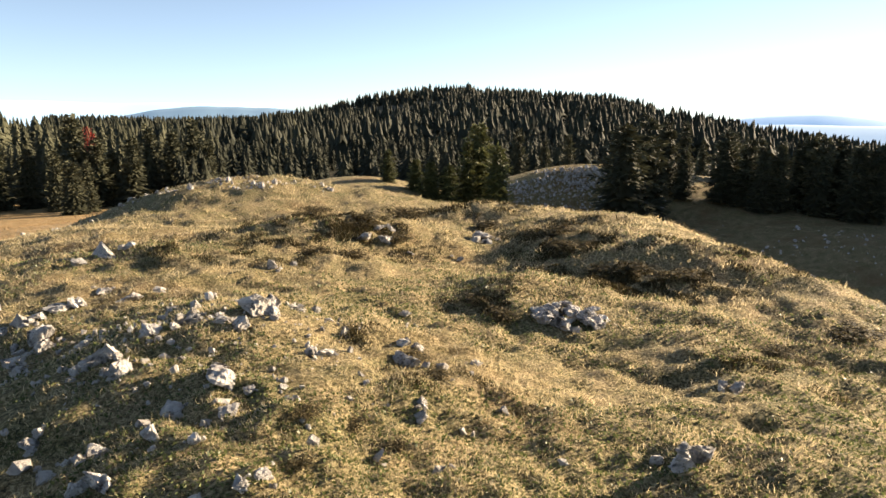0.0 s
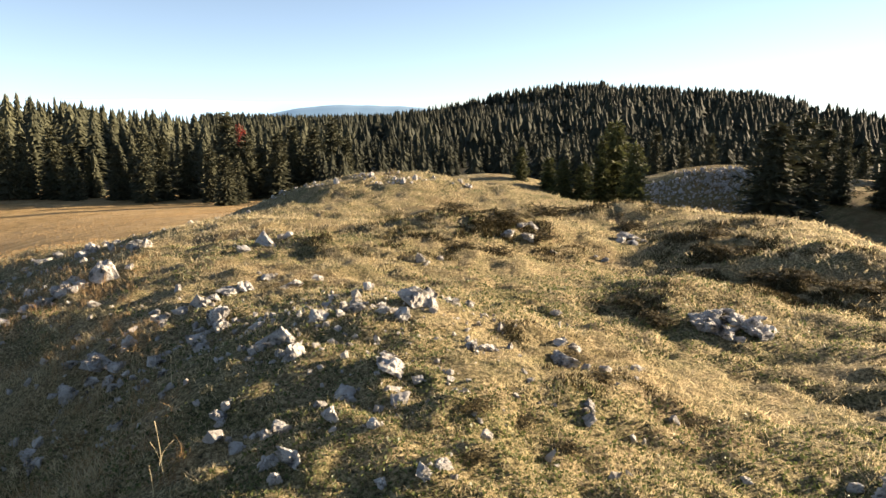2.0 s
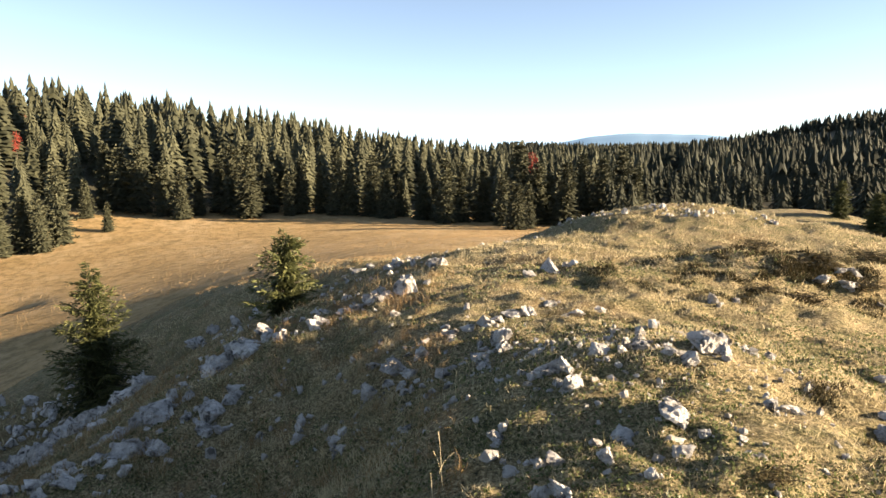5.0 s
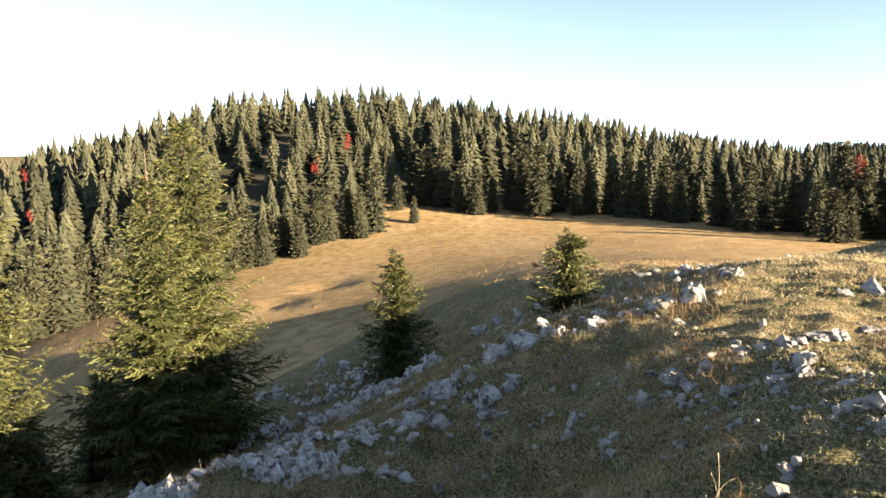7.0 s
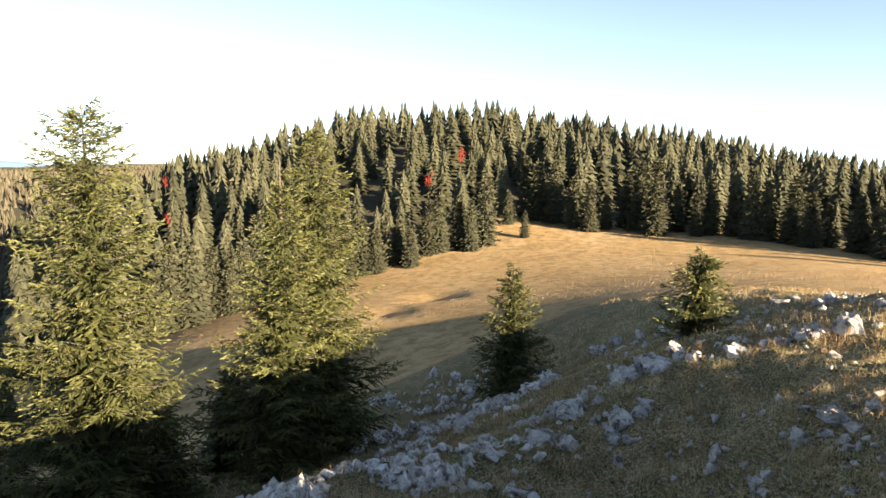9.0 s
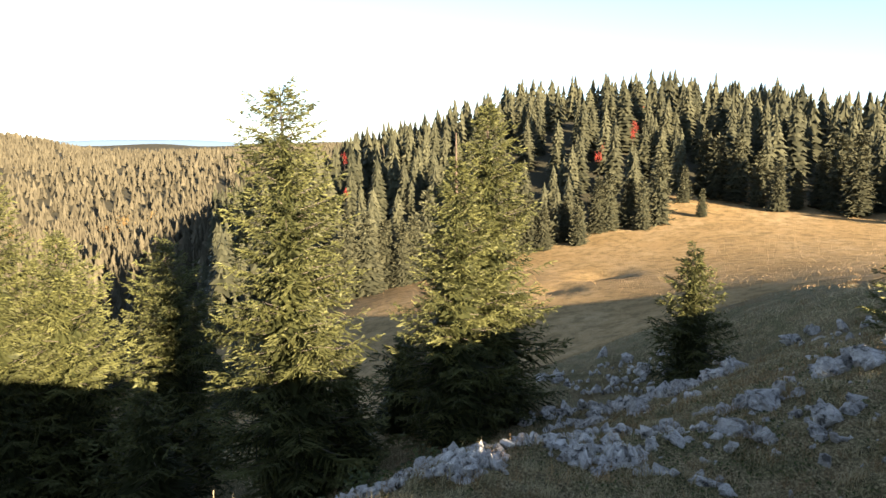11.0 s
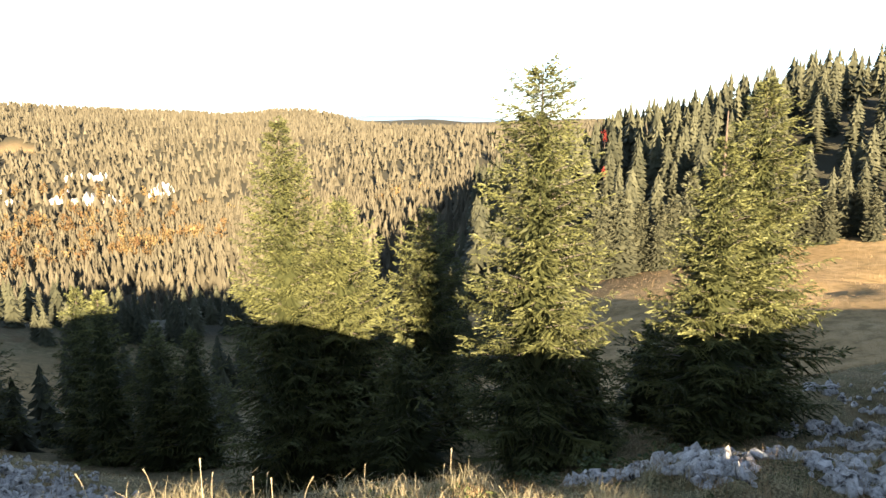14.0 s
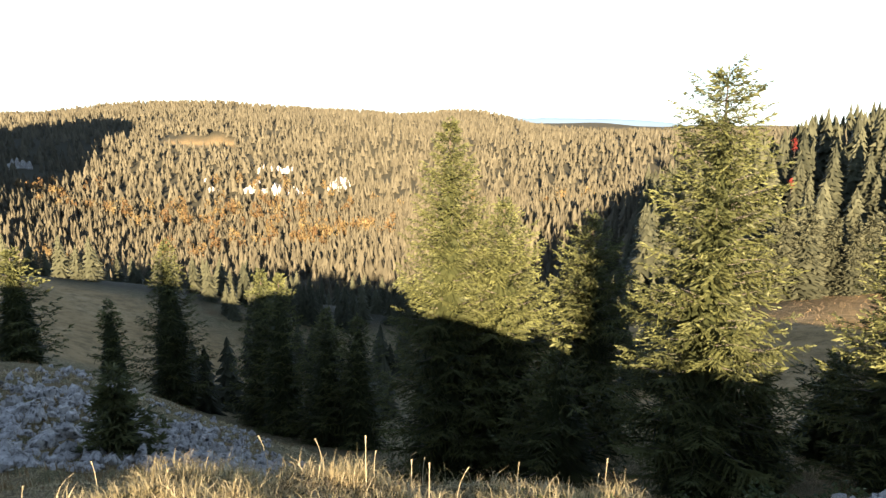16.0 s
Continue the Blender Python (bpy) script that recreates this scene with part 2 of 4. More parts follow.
HUMMOCKS = HUMPS + [
    (12.0, 55.7, 7.0, 2.32),
    (7.2, 56.5, 7.0, 1.57),
    (-5.3, 43.7, 6.0, 2.98),
    (-5.9, 20.1, 3.5, 2.08),
    (-8.1, 18.3, 3.0, 1.07),
    (-1.3, 18.0, 3.5, 0.89),
    (4.1, 13.4, 3.0, 1.38),
    (29.1, 52.5, 12.0, 1.13),
    (26.7, 70.1, 12.0, 2.76),
    (-8.0, 9.3, 2.5, -0.41),
    (-14.9, 7.8, 4.0, -2.24),
    (-11.3, -14.7, 6.0, 3.37),
    (-18.2, -18.0, 5.0, -1.59),
    (-25.7, -16.6, 6.0, -0.26),
    (-24.3, -30.0, 8.0, -0.53),
    (-13.2, -6.3, 4.0, -3.05),
    (-5.9, 1.0, 1.5, 0.61),
    (-11.2, 5.5, 3.0, 0.50),
    (1.7, 9.1, 2.0, -0.56),
    (-7.0, 520.0, 70.0, 15.64),
    (103.8, 489.1, 60.0, 9.66),
    (-115.8, 79.1, 25.0, -7.58),
    (-142.5, 47.9, 25.0, 2.66),
    (-3.0, -2.3, 1.2, -0.06),
    (-4.8, -1.8, 1.5, 0.09),
    (-3.0, -4.1, 1.5, 0.06),
    (-7.1, -1.2, 2.0, 0.29),
    (-121.0, 485.1, 90.0, -8.23),
    (-176.1, 435.8, 90.0, -4.46),
    (-225.0, 389.7, 100.0, -4.20),
    (-75.1, 474.1, 70.0, 2.40),
    (350.0, 606.2, 230.0, -2.34),
    (764.1, 1051.7, 450.0, -11.02),
    (1200.0, 2078.5, 800.0, -43.83),
    (89.4, 420.6, 90.0, 11.22),
    (-13.3, 379.8, 80.0, -1.74),
    (-99.2, 346.1, 80.0, -0.24),
    (45.3, 518.0, 60.0, -1.70),
    (-2.9, -1.5, 1.0, -0.67),
    (-3.5, -0.9, 1.2, 1.20),
    (-2.5, -2.2, 1.0, 1.03),
    (-14.1, -14.1, 5.0, -3.54),
    (-12.6, -9.9, 4.0, 0.58),
    (-15.4, -18.4, 5.0, 2.33),
    (-19.5, -12.2, 5.0, -1.28),
    (13.4, 30.1, 6.0, 0.48),
    (16.0, 26.6, 6.0, -2.24),
    (11.1, 36.3, 6.0, -2.31),
    (20.8, 54.1, 8.0, 0.45),
    (24.4, 45.9, 7.0, -0.88),
    (25.7, 38.1, 7.0, 0.91),
    (2.5, 3.2, 1.6, 1.83),
    (3.5, 2.8, 2.0, -1.39),
    (4.1, 5.7, 2.0, -0.41),
    (7.5, 20.7, 4.0, -0.50),
    (7.5, 14.1, 3.5, -1.68),
    (5.0, 23.5, 5.0, -1.26),
    (7.3, 10.8, 3.0, -0.22),
    (-16.6, 14.2, 2.4, -0.40),
    (-7.0, 1.7, 1.3, 0.15),
    (-2.5, 2.6, 0.75, -0.10),
    # unseen rise, added to throw shade on the hollow to the right
    (52.0, 52.0, 8.0, 6.0),
    (-7.3, -0.1, 1.2, 0.28),
    (-150.0, 312.0, 85.0, -4.0),
    (58.0, 456.0, 28.0, -8.0),
    (-1330.0, -370.0, 150.0, -20.0),
    (-1215.0, -380.0, 60.0, -8.0),
    (-1270.0, -150.0, 220.0, -24.0),
    (-1000.0, -150.0, 160.0, -14.0),
    (-740.0, -1170.0, 120.0, -15.0),
    (-10.2, 16.0, 1.9, -0.34),
    (-13.3, 15.6, 2.0, -0.22),
    (4.5, 9.5, 1.1, -0.15),
    (2.2, 14.3, 1.6, -0.14),
    (-15.2, 7.7, 1.5, -0.85),
    (8.5, 49.3, 3.8, -2.6),
    (13.5, 49.0, 3.8, -2.2),
]


def bearing(x, y):
    """Degrees to the left of +y."""
    return np.degrees(np.arctan2(-np.asarray(x, float), np.asarray(y, float)))


def ground(x, y, rough=True):
    x, y = np.asarray(x, float), np.asarray(y, float)
    r = np.hypot(x, y)
    z = -22.0 * (1 - np.exp(-(r / 140) ** 2)) - 100.0 * (1 - np.exp(-(r / 2600) ** 2))
    for cx, cy, s, h in MOUNDS:
        z = z + h * np.exp(-((x - cx) ** 2 + (y - cy) ** 2) / (2 * s * s))
    for cx, cy, s, h in HUMMOCKS:
        z = z + h * np.exp(-((x - cx) ** 2 + (y - cy) ** 2) / (2 * s * s))
    if rough:
        near = np.clip((36 - r) / 16, 0, 1)          # small humps belong to the hilltop alone
        fade = np.clip(r / 3.0, 0.3, 1.0) * near
        z = z + fade * (0.07 * smooth_noise(x, y, 1.3, 1) + 0.052 * smooth_noise(x, y, 0.55, 2)) + near * (0.038 * smooth_noise(x, y, 0.22, 3) + 0.024 * smooth_noise(x, y, 0.11, 8))
        z = z + np.clip((r - 12) / 40, 0, 1) * 0.07 * smooth_noise(x, y, 9.0, 4)
        z = z + np.clip((r - 250) / 500, 0, 1) * 6.0 * smooth_noise(x, y, 120.0, 6)
    return z


def meadow_edge(b):
    """Distance from the hilltop to the wood behind the meadow, by bearing."""
    return np.interp(b, [-180, 15, 22, 30, 40, 48, 56, 62, 64, 69, 76, 83, 88, 100], [200, 110, 88, 84, 92, 96, 98, 103, 88, 84, 78, 74, 70, 66])


def zones(x, y):
    b, r = bearing(x, y), np.hypot(x, y)
    edge = meadow_edge(b)
    dry = np.clip((r - 22) / 10, 0, 1) * np.clip((b - 12) / 8, 0, 1) * np.clip((112 - b) / 6, 0, 1)
    wood = np.clip((r - edge - 4) / 8, 0, 1)
    for cx, cy, rad in ((-590, -600, 42), (-34, -49, 16)):
        gap = np.clip((rad * (1 + 0.45 * smooth_noise(x, y, rad * 0.55, 14)) - np.hypot(x - cx, y - cy)) / (0.3 * rad), 0, 1)
        wood, dry = wood * (1 - gap), np.maximum(dry, gap)
    return dry, wood


def mesh_from(name, verts, faces, mat, smooth=True, **attrs):
    """One mesh from arrays of points and of triangles or quads; attrs: a number for each point."""
    verts, faces = np.asarray(verts, np.float32), np.asarray(faces, np.int32)
    me = bpy.data.meshes.new(name)
    n, k = faces.shape
    me.vertices.add(len(verts))
    me.vertices.foreach_set("co", verts.ravel())
    me.loops.add(n * k)
    me.loops.foreach_set("vertex_index", faces.ravel())
    me.polygons.add(n)
    me.polygons.foreach_set("loop_start", np.arange(0, n * k, k, dtype=np.int32))
    me.polygons.foreach_set("use_smooth", np.full(n, smooth))
    for key, values in attrs.items():
        me.attributes.new(key, "FLOAT", "POINT").data.foreach_set("value", np.asarray(values, np.float32))
    me.update(calc_edges=True)
    me.materials.append(mat)
    return me


# ---- the ground: one sheet, finer towards the hilltop ----
def build_ground():
    r = np.concatenate([[0.0], np.geomspace(0.25, 1.9, 14), np.geomspace(2.0, 24, 190), np.geomspace(24.6, 4700, 110)])
    # finer over the sector that is walked towards
    a = np.concatenate([np.linspace(-48, 152, 480, endpoint=False), np.linspace(152, 312, 80, endpoint=False)])
    th = np.radians(a)
    x, y = -np.outer(r, np.sin(th)), np.outer(r, np.cos(th))
    z = ground(x, y)
    nr, na = x.shape
    i, j = np.meshgrid(np.arange(nr - 1), np.arange(na), indexing="ij")
    k = (j + 1) % na
    faces = np.stack([i * na + j, (i + 1) * na + j, (i + 1) * na + k, i * na + k], -1).reshape(-1, 4)[:, ::-1]
    dry, wood = zones(x, y)
    me = mesh_from("ground", np.stack([x, y, z], -1).reshape(-1, 3), faces, TURF, True, dry=dry.ravel(), wood=wood.ravel())
    tagged(new("ground", me), "dry autumn turf of a rounded mountain hilltop and meadow", "ground", kind="structure")


build_ground()


def rot_z(v, a):
    c, s = np.cos(a), np.sin(a)
    return np.stack([v[..., 0] * c - v[..., 1] * s, v[..., 0] * s + v[..., 1] * c, v[..., 2]], -1)


# ---- spruces ----
def tier_tree(gen, height, width, tiers, points):
    """A farther spruce: overlapping skirts of hanging boughs, each skirt with an uneven hem."""
    V, F, T = [], [], []
    base = 0
    m = 2 * points
    i = np.arange(m)
    for k in range(tiers):
        u = (k + 0.2) / tiers
        rad = width * (1 - u) ** 0.72 * (0.82 + 0.18 * min(1, u / 0.12)) * gen.uniform(0.86, 1.1) + 0.010 * height * (k < tiers - 1)
        z = height * (0.02 + 0.95 * u)
        drop = height / tiers * (1.5 if tiers < 9 else 1.25)
        th = (i + gen.normal(0, 0.28, m)) * 2 * np.pi / m + gen.uniform(0, 6.28)
        tip = i % 2 == 0
        rr = rad * np.where(tip, gen.uniform(0.80, 1.15, m), gen.uniform(0.58, 0.82, m))
        zz = z - drop * np.where(tip, gen.uniform(0.0, 0.5, m), gen.uniform(-0.3, 0.2, m))
        hem = np.stack([rr * np.cos(th), rr * np.sin(th), zz], -1)
        t = np.clip(0.36 + 0.14 * u + gen.normal(0, 0.18, m) + np.where(tip, 0.12, -0.06), 0, 1)
        if tiers > 12 and k < tiers - 2:
            ri = 0.42 * rad
            inner = np.stack([ri * np.cos(th), ri * np.sin(th), np.full(m, z + drop * 0.75)], -1)
            V += [inner, hem]
            a, b, c, d = base + i, base + (i + 1) % m, base + m + i, base + m + (i + 1) % m
            F += [np.stack([a, c, d], -1), np.stack([a, d, b], -1)]
            # inner ring toned darker: shade under the skirt above, put in colour
            T += [t * 0.8, t]
            base += 2 * m
        else:
            V += [np.array([[0, 0, z + drop * 0.95]]), hem]
            F.append(np.stack([np.full(m, base), base + 1 + i, base + 1 + (i + 1) % m], -1))
            T += [np.array([0.4]), t]
            base += 1 + m
    return np.concatenate(V), np.concatenate(F), np.concatenate(T)


def spruce_crown(height, width, gen, low=0.03, density=1.0, gappy=0.0, taper=0.74, fine=1.0):
    """Whorls of boughs with side twigs on both hands, set with short needle sprays.
    Returns points, quads and tones of the sprays, and the boughs' feet and ends."""
    TF, TD, TL, TT = [], [], [], []      # twigs: foot, direction, length, tone
    feet, ends = [], []
    z = low * height
    while z < height * 0.985:
        u = z / height
        reach = width * (1 - u) ** taper * (1 - 0.35 * math.exp(-(u / 0.07) ** 2)) * min(1.0, 0.3 + (height - z) / 1.1) + 0.04
        count = max(4, int((12 if u < 0.86 else 8) * density))
        spin = gen.uniform(0, 6.28)
        for q in range(count):
            if gen.random() < gappy:
                continue
            az = spin + q * 6.283 / count + gen.normal(0, 0.22)
            ln = reach * gen.uniform(0.5, 1.15)
            droop = 0.22 - 0.95 * u + gen.normal(0, 0.14)      # old boughs hang, young ones rise
            m = max(3, int(ln / (0.11 / fine)))
            s = (np.arange(m) + 0.7) / m
            zz = z + gen.normal(0, 0.10) - droop * ln * (s * 1.2 - 0.5 * s * s) + 0.16 * ln * s ** 3
            axis = np.array([math.cos(az), math.sin(az), 0.0])
            side = np.array([-math.sin(az), math.cos(az), 0.0])
            foot = axis * (ln * s)[:, None]
            foot[:, 2] = zz
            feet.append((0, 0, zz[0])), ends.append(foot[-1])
            # boughs toned lighter from the trunk to their ends
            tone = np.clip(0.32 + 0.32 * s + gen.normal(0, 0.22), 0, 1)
            tl = np.minimum(np.minimum(0.08 + 0.50 * ln * (1 - s) ** 0.8 * (0.3 + s), 0.6), 0.06 + 0.45 * reach)
            for sg in (-1, 1):
                d = axis * 0.7 + sg * side * gen.uniform(0.6, 1.0, (m, 1)) + np.array([0, 0, 1.0]) * gen.normal(-0.12, 0.22, (m, 1))
                TF.append(foot), TD.append(d / np.linalg.norm(d, axis=1)[:, None]), TL.append(tl * gen.uniform(0.7, 1.25, m)), TT.append(tone)
            d = axis + np.array([0, 0, 0.15 - 0.3 * droop])
            TF.append(foot[-2:]), TD.append(np.repeat((d / np.linalg.norm(d))[None], 2, 0)), TL.append(np.array([0.22, 0.16]) * min(1.0, 0.35 + ln)), TT.append(tone[-2:])
        z += (0.14 + 0.12 * (1 - u)) * gen.uniform(0.75, 1.25) / max(density, 0.4) ** 0.5
    TF.append(np.array([[0, 0, height * 0.93]])), TD.append(np.array([[0, 0, 1.0]])), TL.append(np.array([height * 0.07])), TT.append(np.array([0.8]))
    TF, TD, TL, TT = np.concatenate(TF), np.concatenate(TD), np.concatenate(TL), np.concatenate(TT)
    # each twig: a flat strip and one across it; short sprays stand off it
    nt = len(TF)
    S1 = np.cross(TD, gen.normal(0, 0.35, (nt, 3)) + np.array([0, 0, 1.0]))
    S1 /= np.linalg.norm(S1, axis=1)[:, None] + 1e-9
    S2 = np.cross(TD, S1)
    wd = (0.012 + 0.020 * np.minimum(TL, 0.5))[:, None] / fine ** 0.6
    mid = TF + TD * (TL * 0.5)[:, None]
    tip = TF + TD * TL[:, None] - np.array([0, 0, 0.22]) * (TL ** 2)[:, None]
    strips = np.stack([TF, mid + S1 * wd, tip, mid - S1 * wd, TF, mid + S2 * wd * 0.7, tip, mid - S2 * wd * 0.7 - np.array([0, 0, 0.01]), ], 1).reshape(-1, 3)
    k = np.maximum(3, (TL / (0.060 / fine)).astype(int))
    idx = np.repeat(np.arange(nt), k)
    pos = (np.arange(len(idx)) - np.repeat(np.cumsum(k) - k, k) + gen.uniform(0, 1, len(idx))) / np.repeat(k, k)
    n = len(idx)
    P = TF[idx] + TD[idx] * (TL[idx] * pos)[:, None] - np.array([0, 0, 0.22]) * ((TL[idx] * pos) ** 2)[:, None]
    D = TD[idx] + gen.normal(0, 0.30, (n, 3))
    D /= np.linalg.norm(D, axis=1)[:, None]
    S = np.cross(D, gen.normal(0, 1, (n, 3)))
    S /= np.linalg.norm(S, axis=1)[:, None]
    L = (gen.uniform(0.07, 0.14, n) / fine ** 0.5)[:, None]
    w = (gen.uniform(0.009, 0.019, n) / fine ** 0.6)[:, None]
    sprays = np.stack([P, P + D * L * 0.5 + S * w, P + D * L, P + D * L * 0.5 - S * w], 1).reshape(-1, 3)
    v = np.concatenate([strips, sprays])
    tone = np.concatenate([np.repeat(np.clip(TT + gen.normal(0, 0.07, nt), 0, 1), 8), np.repeat(np.clip(TT[idx] + 0.12 * pos + gen.normal(0, 0.10, n), 0, 1), 4)])
    return v, np.arange(len(v)).reshape(-1, 4), tone, np.array(feet), np.array(ends)


def bough_mesh(feet, ends, radius):
    """Bare boughs: thin three-sided sticks from the trunk outwards."""
    d = ends - feet
    a = np.cross(d, np.array([0.1, 0.2, 1.0]))
    a /= np.linalg.norm(a, axis=1)[:, None]
    b = np.cross(d, a)
    b /= np.linalg.norm(b, axis=1)[:, None]
    r = radius * np.clip(np.linalg.norm(d, axis=1), 0.2, 2)[:, None]
    v = np.stack([feet + a * r, feet - a * r * 0.5 + b * r, feet - a * r * 0.5 - b * r, feet + d * 0.92], 1).reshape(-1, 3)
    i = np.arange(len(feet))[:, None] * 4
    return mesh_from("boughs", v, np.concatenate([i + np.array(t) for t in ((0, 1, 3), (1, 2, 3), (2, 0, 3))]), PALE_TWIGS)


def cone_mesh(name, height, radius, mat, sides=9, rings=8, gen=None, tip=0.004):
    """A tapered trunk, slightly bent, with a flared foot."""
    u = np.linspace(0, 1, rings)
    rad = radius * (1 - u) ** 0.9 + tip + radius * 0.5 * np.exp(-u * 40)
    th = np.arange(sides) * 2 * np.pi / sides
    wob = gen.normal(0, radius * 0.25, (rings, 2)) * u[:, None] * (1 - u)[:, None] if gen is not None else np.zeros((rings, 2))
    x = wob[:, :1] + rad[:, None] * np.cos(th)
    y = wob[:, 1:] + rad[:, None] * np.sin(th)
    z = np.repeat((u * height)[:, None], sides, 1) - 0.15
    v = np.stack([x, y, z], -1).reshape(-1, 3)
    i, j = np.meshgrid(np.arange(rings - 1), np.arange(sides), indexing="ij")
    k = (j + 1) % sides
    f = np.stack([i * sides + j, i * sides + k, (i + 1) * sides + k, (i + 1) * sides + j], -1).reshape(-1, 4)
    return mesh_from(name, v, f, mat)


def spruce(label, height, width, seed, group, low=0.03, density=1.0, gappy=0.0, taper=0.74, fine=1.0, bare=0.0):
    """bare: length of the leading shoot that stands free above the crown."""
    gen = np.random.default_rng(seed)
    tree = new("spruce_tree")
    v, f, tone, feet, ends = spruce_crown(height - bare, width, gen, low, density, gappy, taper, fine)
    w, q, t = tier_tree(gen, (height - bare) * 0.93, width * 0.50, 56, 18)          # close inner boughs, toned dark below as the crown's inner shade
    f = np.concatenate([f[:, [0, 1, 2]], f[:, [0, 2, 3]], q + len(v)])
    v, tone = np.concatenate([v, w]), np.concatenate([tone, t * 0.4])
    for ob in (new("trunk", cone_mesh("trunk", height * (0.97 if bare < 0.5 else 1.0), 0.012 * height + 0.02, BARK, gen=gen, tip=0.012)),
               tagged(new("branchwork", bough_mesh(feet, ends, 0.008)), kind="stuff"),
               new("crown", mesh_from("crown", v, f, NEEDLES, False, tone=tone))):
        ob.parent = tree
    return tagged(tree, label, "tree", group)


def stand(tree, x, y, turn=0.0, scale=1.0):
    tree.matrix_basis = pose(x, y, float(ground(x, y)) - 0.05, 0, 0, turn) @ Matrix.Scale(scale, 4)
    return tree


LIT = "tall green spruce, shaded below, its top in the sun"
# x, y, height of the tip, crown width, seed, label
NEAR_SPRUCES = [
    (-16.80, -8.08, 1.36, 2.25, 11, LIT),
    (-17.84, -6.94, -0.73, 2.6, 12, "smaller green spruce leaning into a taller neighbour"),
    (-14.09, -1.28, 2.31, 1.8, 13, "tall ragged spruce with bare grey twigs showing through"),
    (-14.92, 2.21, 1.52, 1.85, 14, "tall spruce with a long bare leading shoot"),
    (-15.87, 3.10, 2.03, 2.0, 15, LIT),
    (-20.05, -5.02, -1.50, 2.5, 16, "dark blue-green spruce in the shade between taller ones"),
    (-15.05, -4.39, -3.9, 2.2, 17, "bushy dark spruce standing in the hill's shadow"),
    (-24.94, -28.12, -5.24, 2.6, 18, "spruce down the slope with only its tip in the sun"),
    (-27.49, -24.18, -6.82, 2.6, 19, "spruce down the slope with only its tip in the sun"),
    (-25.79, -21.57, -6.45, 2.5, 20, "spruce down the slope with only its tip in the sun"),
    (-20.33, -26.71, -7.14, 1.5, 21, "small dark spruce in full shadow"),
    (-13.88, -22.61, -3.09, 1.7, 22, "dark spruce in full shadow by the scree"),
    (-24.73, -18.08, -7.8, 2.3, 23, "dark spruce in full shadow among others"),
    (-7.74, -9.90, -2.92, 0.8, 24, "knee-high young spruce on the scree"),
    (-9.58, 8.53, -0.18, 0.85, 25, "small bushy young spruce on a rocky rim"),
    (-14.99, 7.77, -1.33, 1.2, 26, "young spruce with a pale sunlit top"),
    (-17.51, 1.30, -3.74, 1.8, 27, "dark spruce low on the shaded slope"),
    (-14.70, -0.25, -3.70, 1.6, 28, "dark bushy spruce at the foot of a taller one"),
    (-26.64, -19.48, -8.00, 2.2, 29, "dark spruce in full shadow among others"),
    (-25.03, -16.56, -7.60, 2.4, 30, "dark spruce in full shadow among others"),
]
for x, y, tip, width, seed, label in NEAR_SPRUCES:
    h = tip - float(ground(x, y)) + 0.05
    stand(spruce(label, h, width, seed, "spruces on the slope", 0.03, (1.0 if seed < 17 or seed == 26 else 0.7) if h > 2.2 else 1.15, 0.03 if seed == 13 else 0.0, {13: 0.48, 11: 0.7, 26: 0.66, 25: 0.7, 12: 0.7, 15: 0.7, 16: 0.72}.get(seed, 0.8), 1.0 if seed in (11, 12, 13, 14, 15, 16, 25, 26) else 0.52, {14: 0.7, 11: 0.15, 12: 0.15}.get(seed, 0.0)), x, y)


def wood_of(name, label, spots, kinds, mat, gen, girth=1.0):
    """One mesh of many far trees. spots: x, y, height, tone shift."""
    V, F, T, base = [], [], [], 0
    z = ground(spots[:, 0], spots[:, 1])
    for (x, y, h, tone), zz in zip(spots, z):
        v, f, t = kinds[gen.integers(len(kinds))]
        a = gen.uniform(0, 6.28)
        w = h * girth * gen.uniform(0.85, 1.15)
        p = rot_z(v, a) * np.array([w, w, h]) + np.array([x, y, zz - 0.3])
        V.append(p), F.append(f + base), T.append(np.clip(t + tone, 0, 1))
        base += len(v)
    return tagged(new(name, mesh_from(name, np.concatenate(V), np.concatenate(F), mat, False, tone=np.concatenate(T))), label, "trees", kind="stuff")


def scatter(gen, b0, b1, r0, r1, spacing):
    """Places at about that spacing over a sector (bearings in degrees), jittered."""
    n = int(radians(b1 - b0) * (r1 * r1 - r0 * r0) / 2 / spacing ** 2)
    r = np.sqrt(gen.uniform(r0 * r0, r1 * r1, n))
    b = np.radians(gen.uniform(b0, b1, n))
    return -r * np.sin(b), r * np.cos(b)


gen = np.random.default_rng(41)
KINDS_MID = [tier_tree(gen, 1.0, 0.19 + 0.016 * k, 19, 8) for k in range(6)]
KINDS_SLOPE = [tier_tree(gen, 1.0, 0.20 + 0.018 * k, 11, 9) for k in range(5)]
KINDS_FAR = [tier_tree(gen, 1.0, 0.20 + 0.02 * k, 7, 5) for k in range(5)]
KINDS_BACK = [tier_tree(gen, 1.0, 0.20 + 0.018 * k, 9, 7) for k in range(5)]
KINDS_VALLEY = [tier_tree(gen, 1.0, 0.22 + 0.02 * k, 4, 5) for k in range(5)]
KINDS_SPECK = [tier_tree(gen, 1.0, 0.27 + 0.025 * k, 2, 4) for k in range(6)]
KINDS_TINY = [tier_tree(gen, 1.0, 0.26 + 0.025 * k, 4, 5) for k in range(5)]


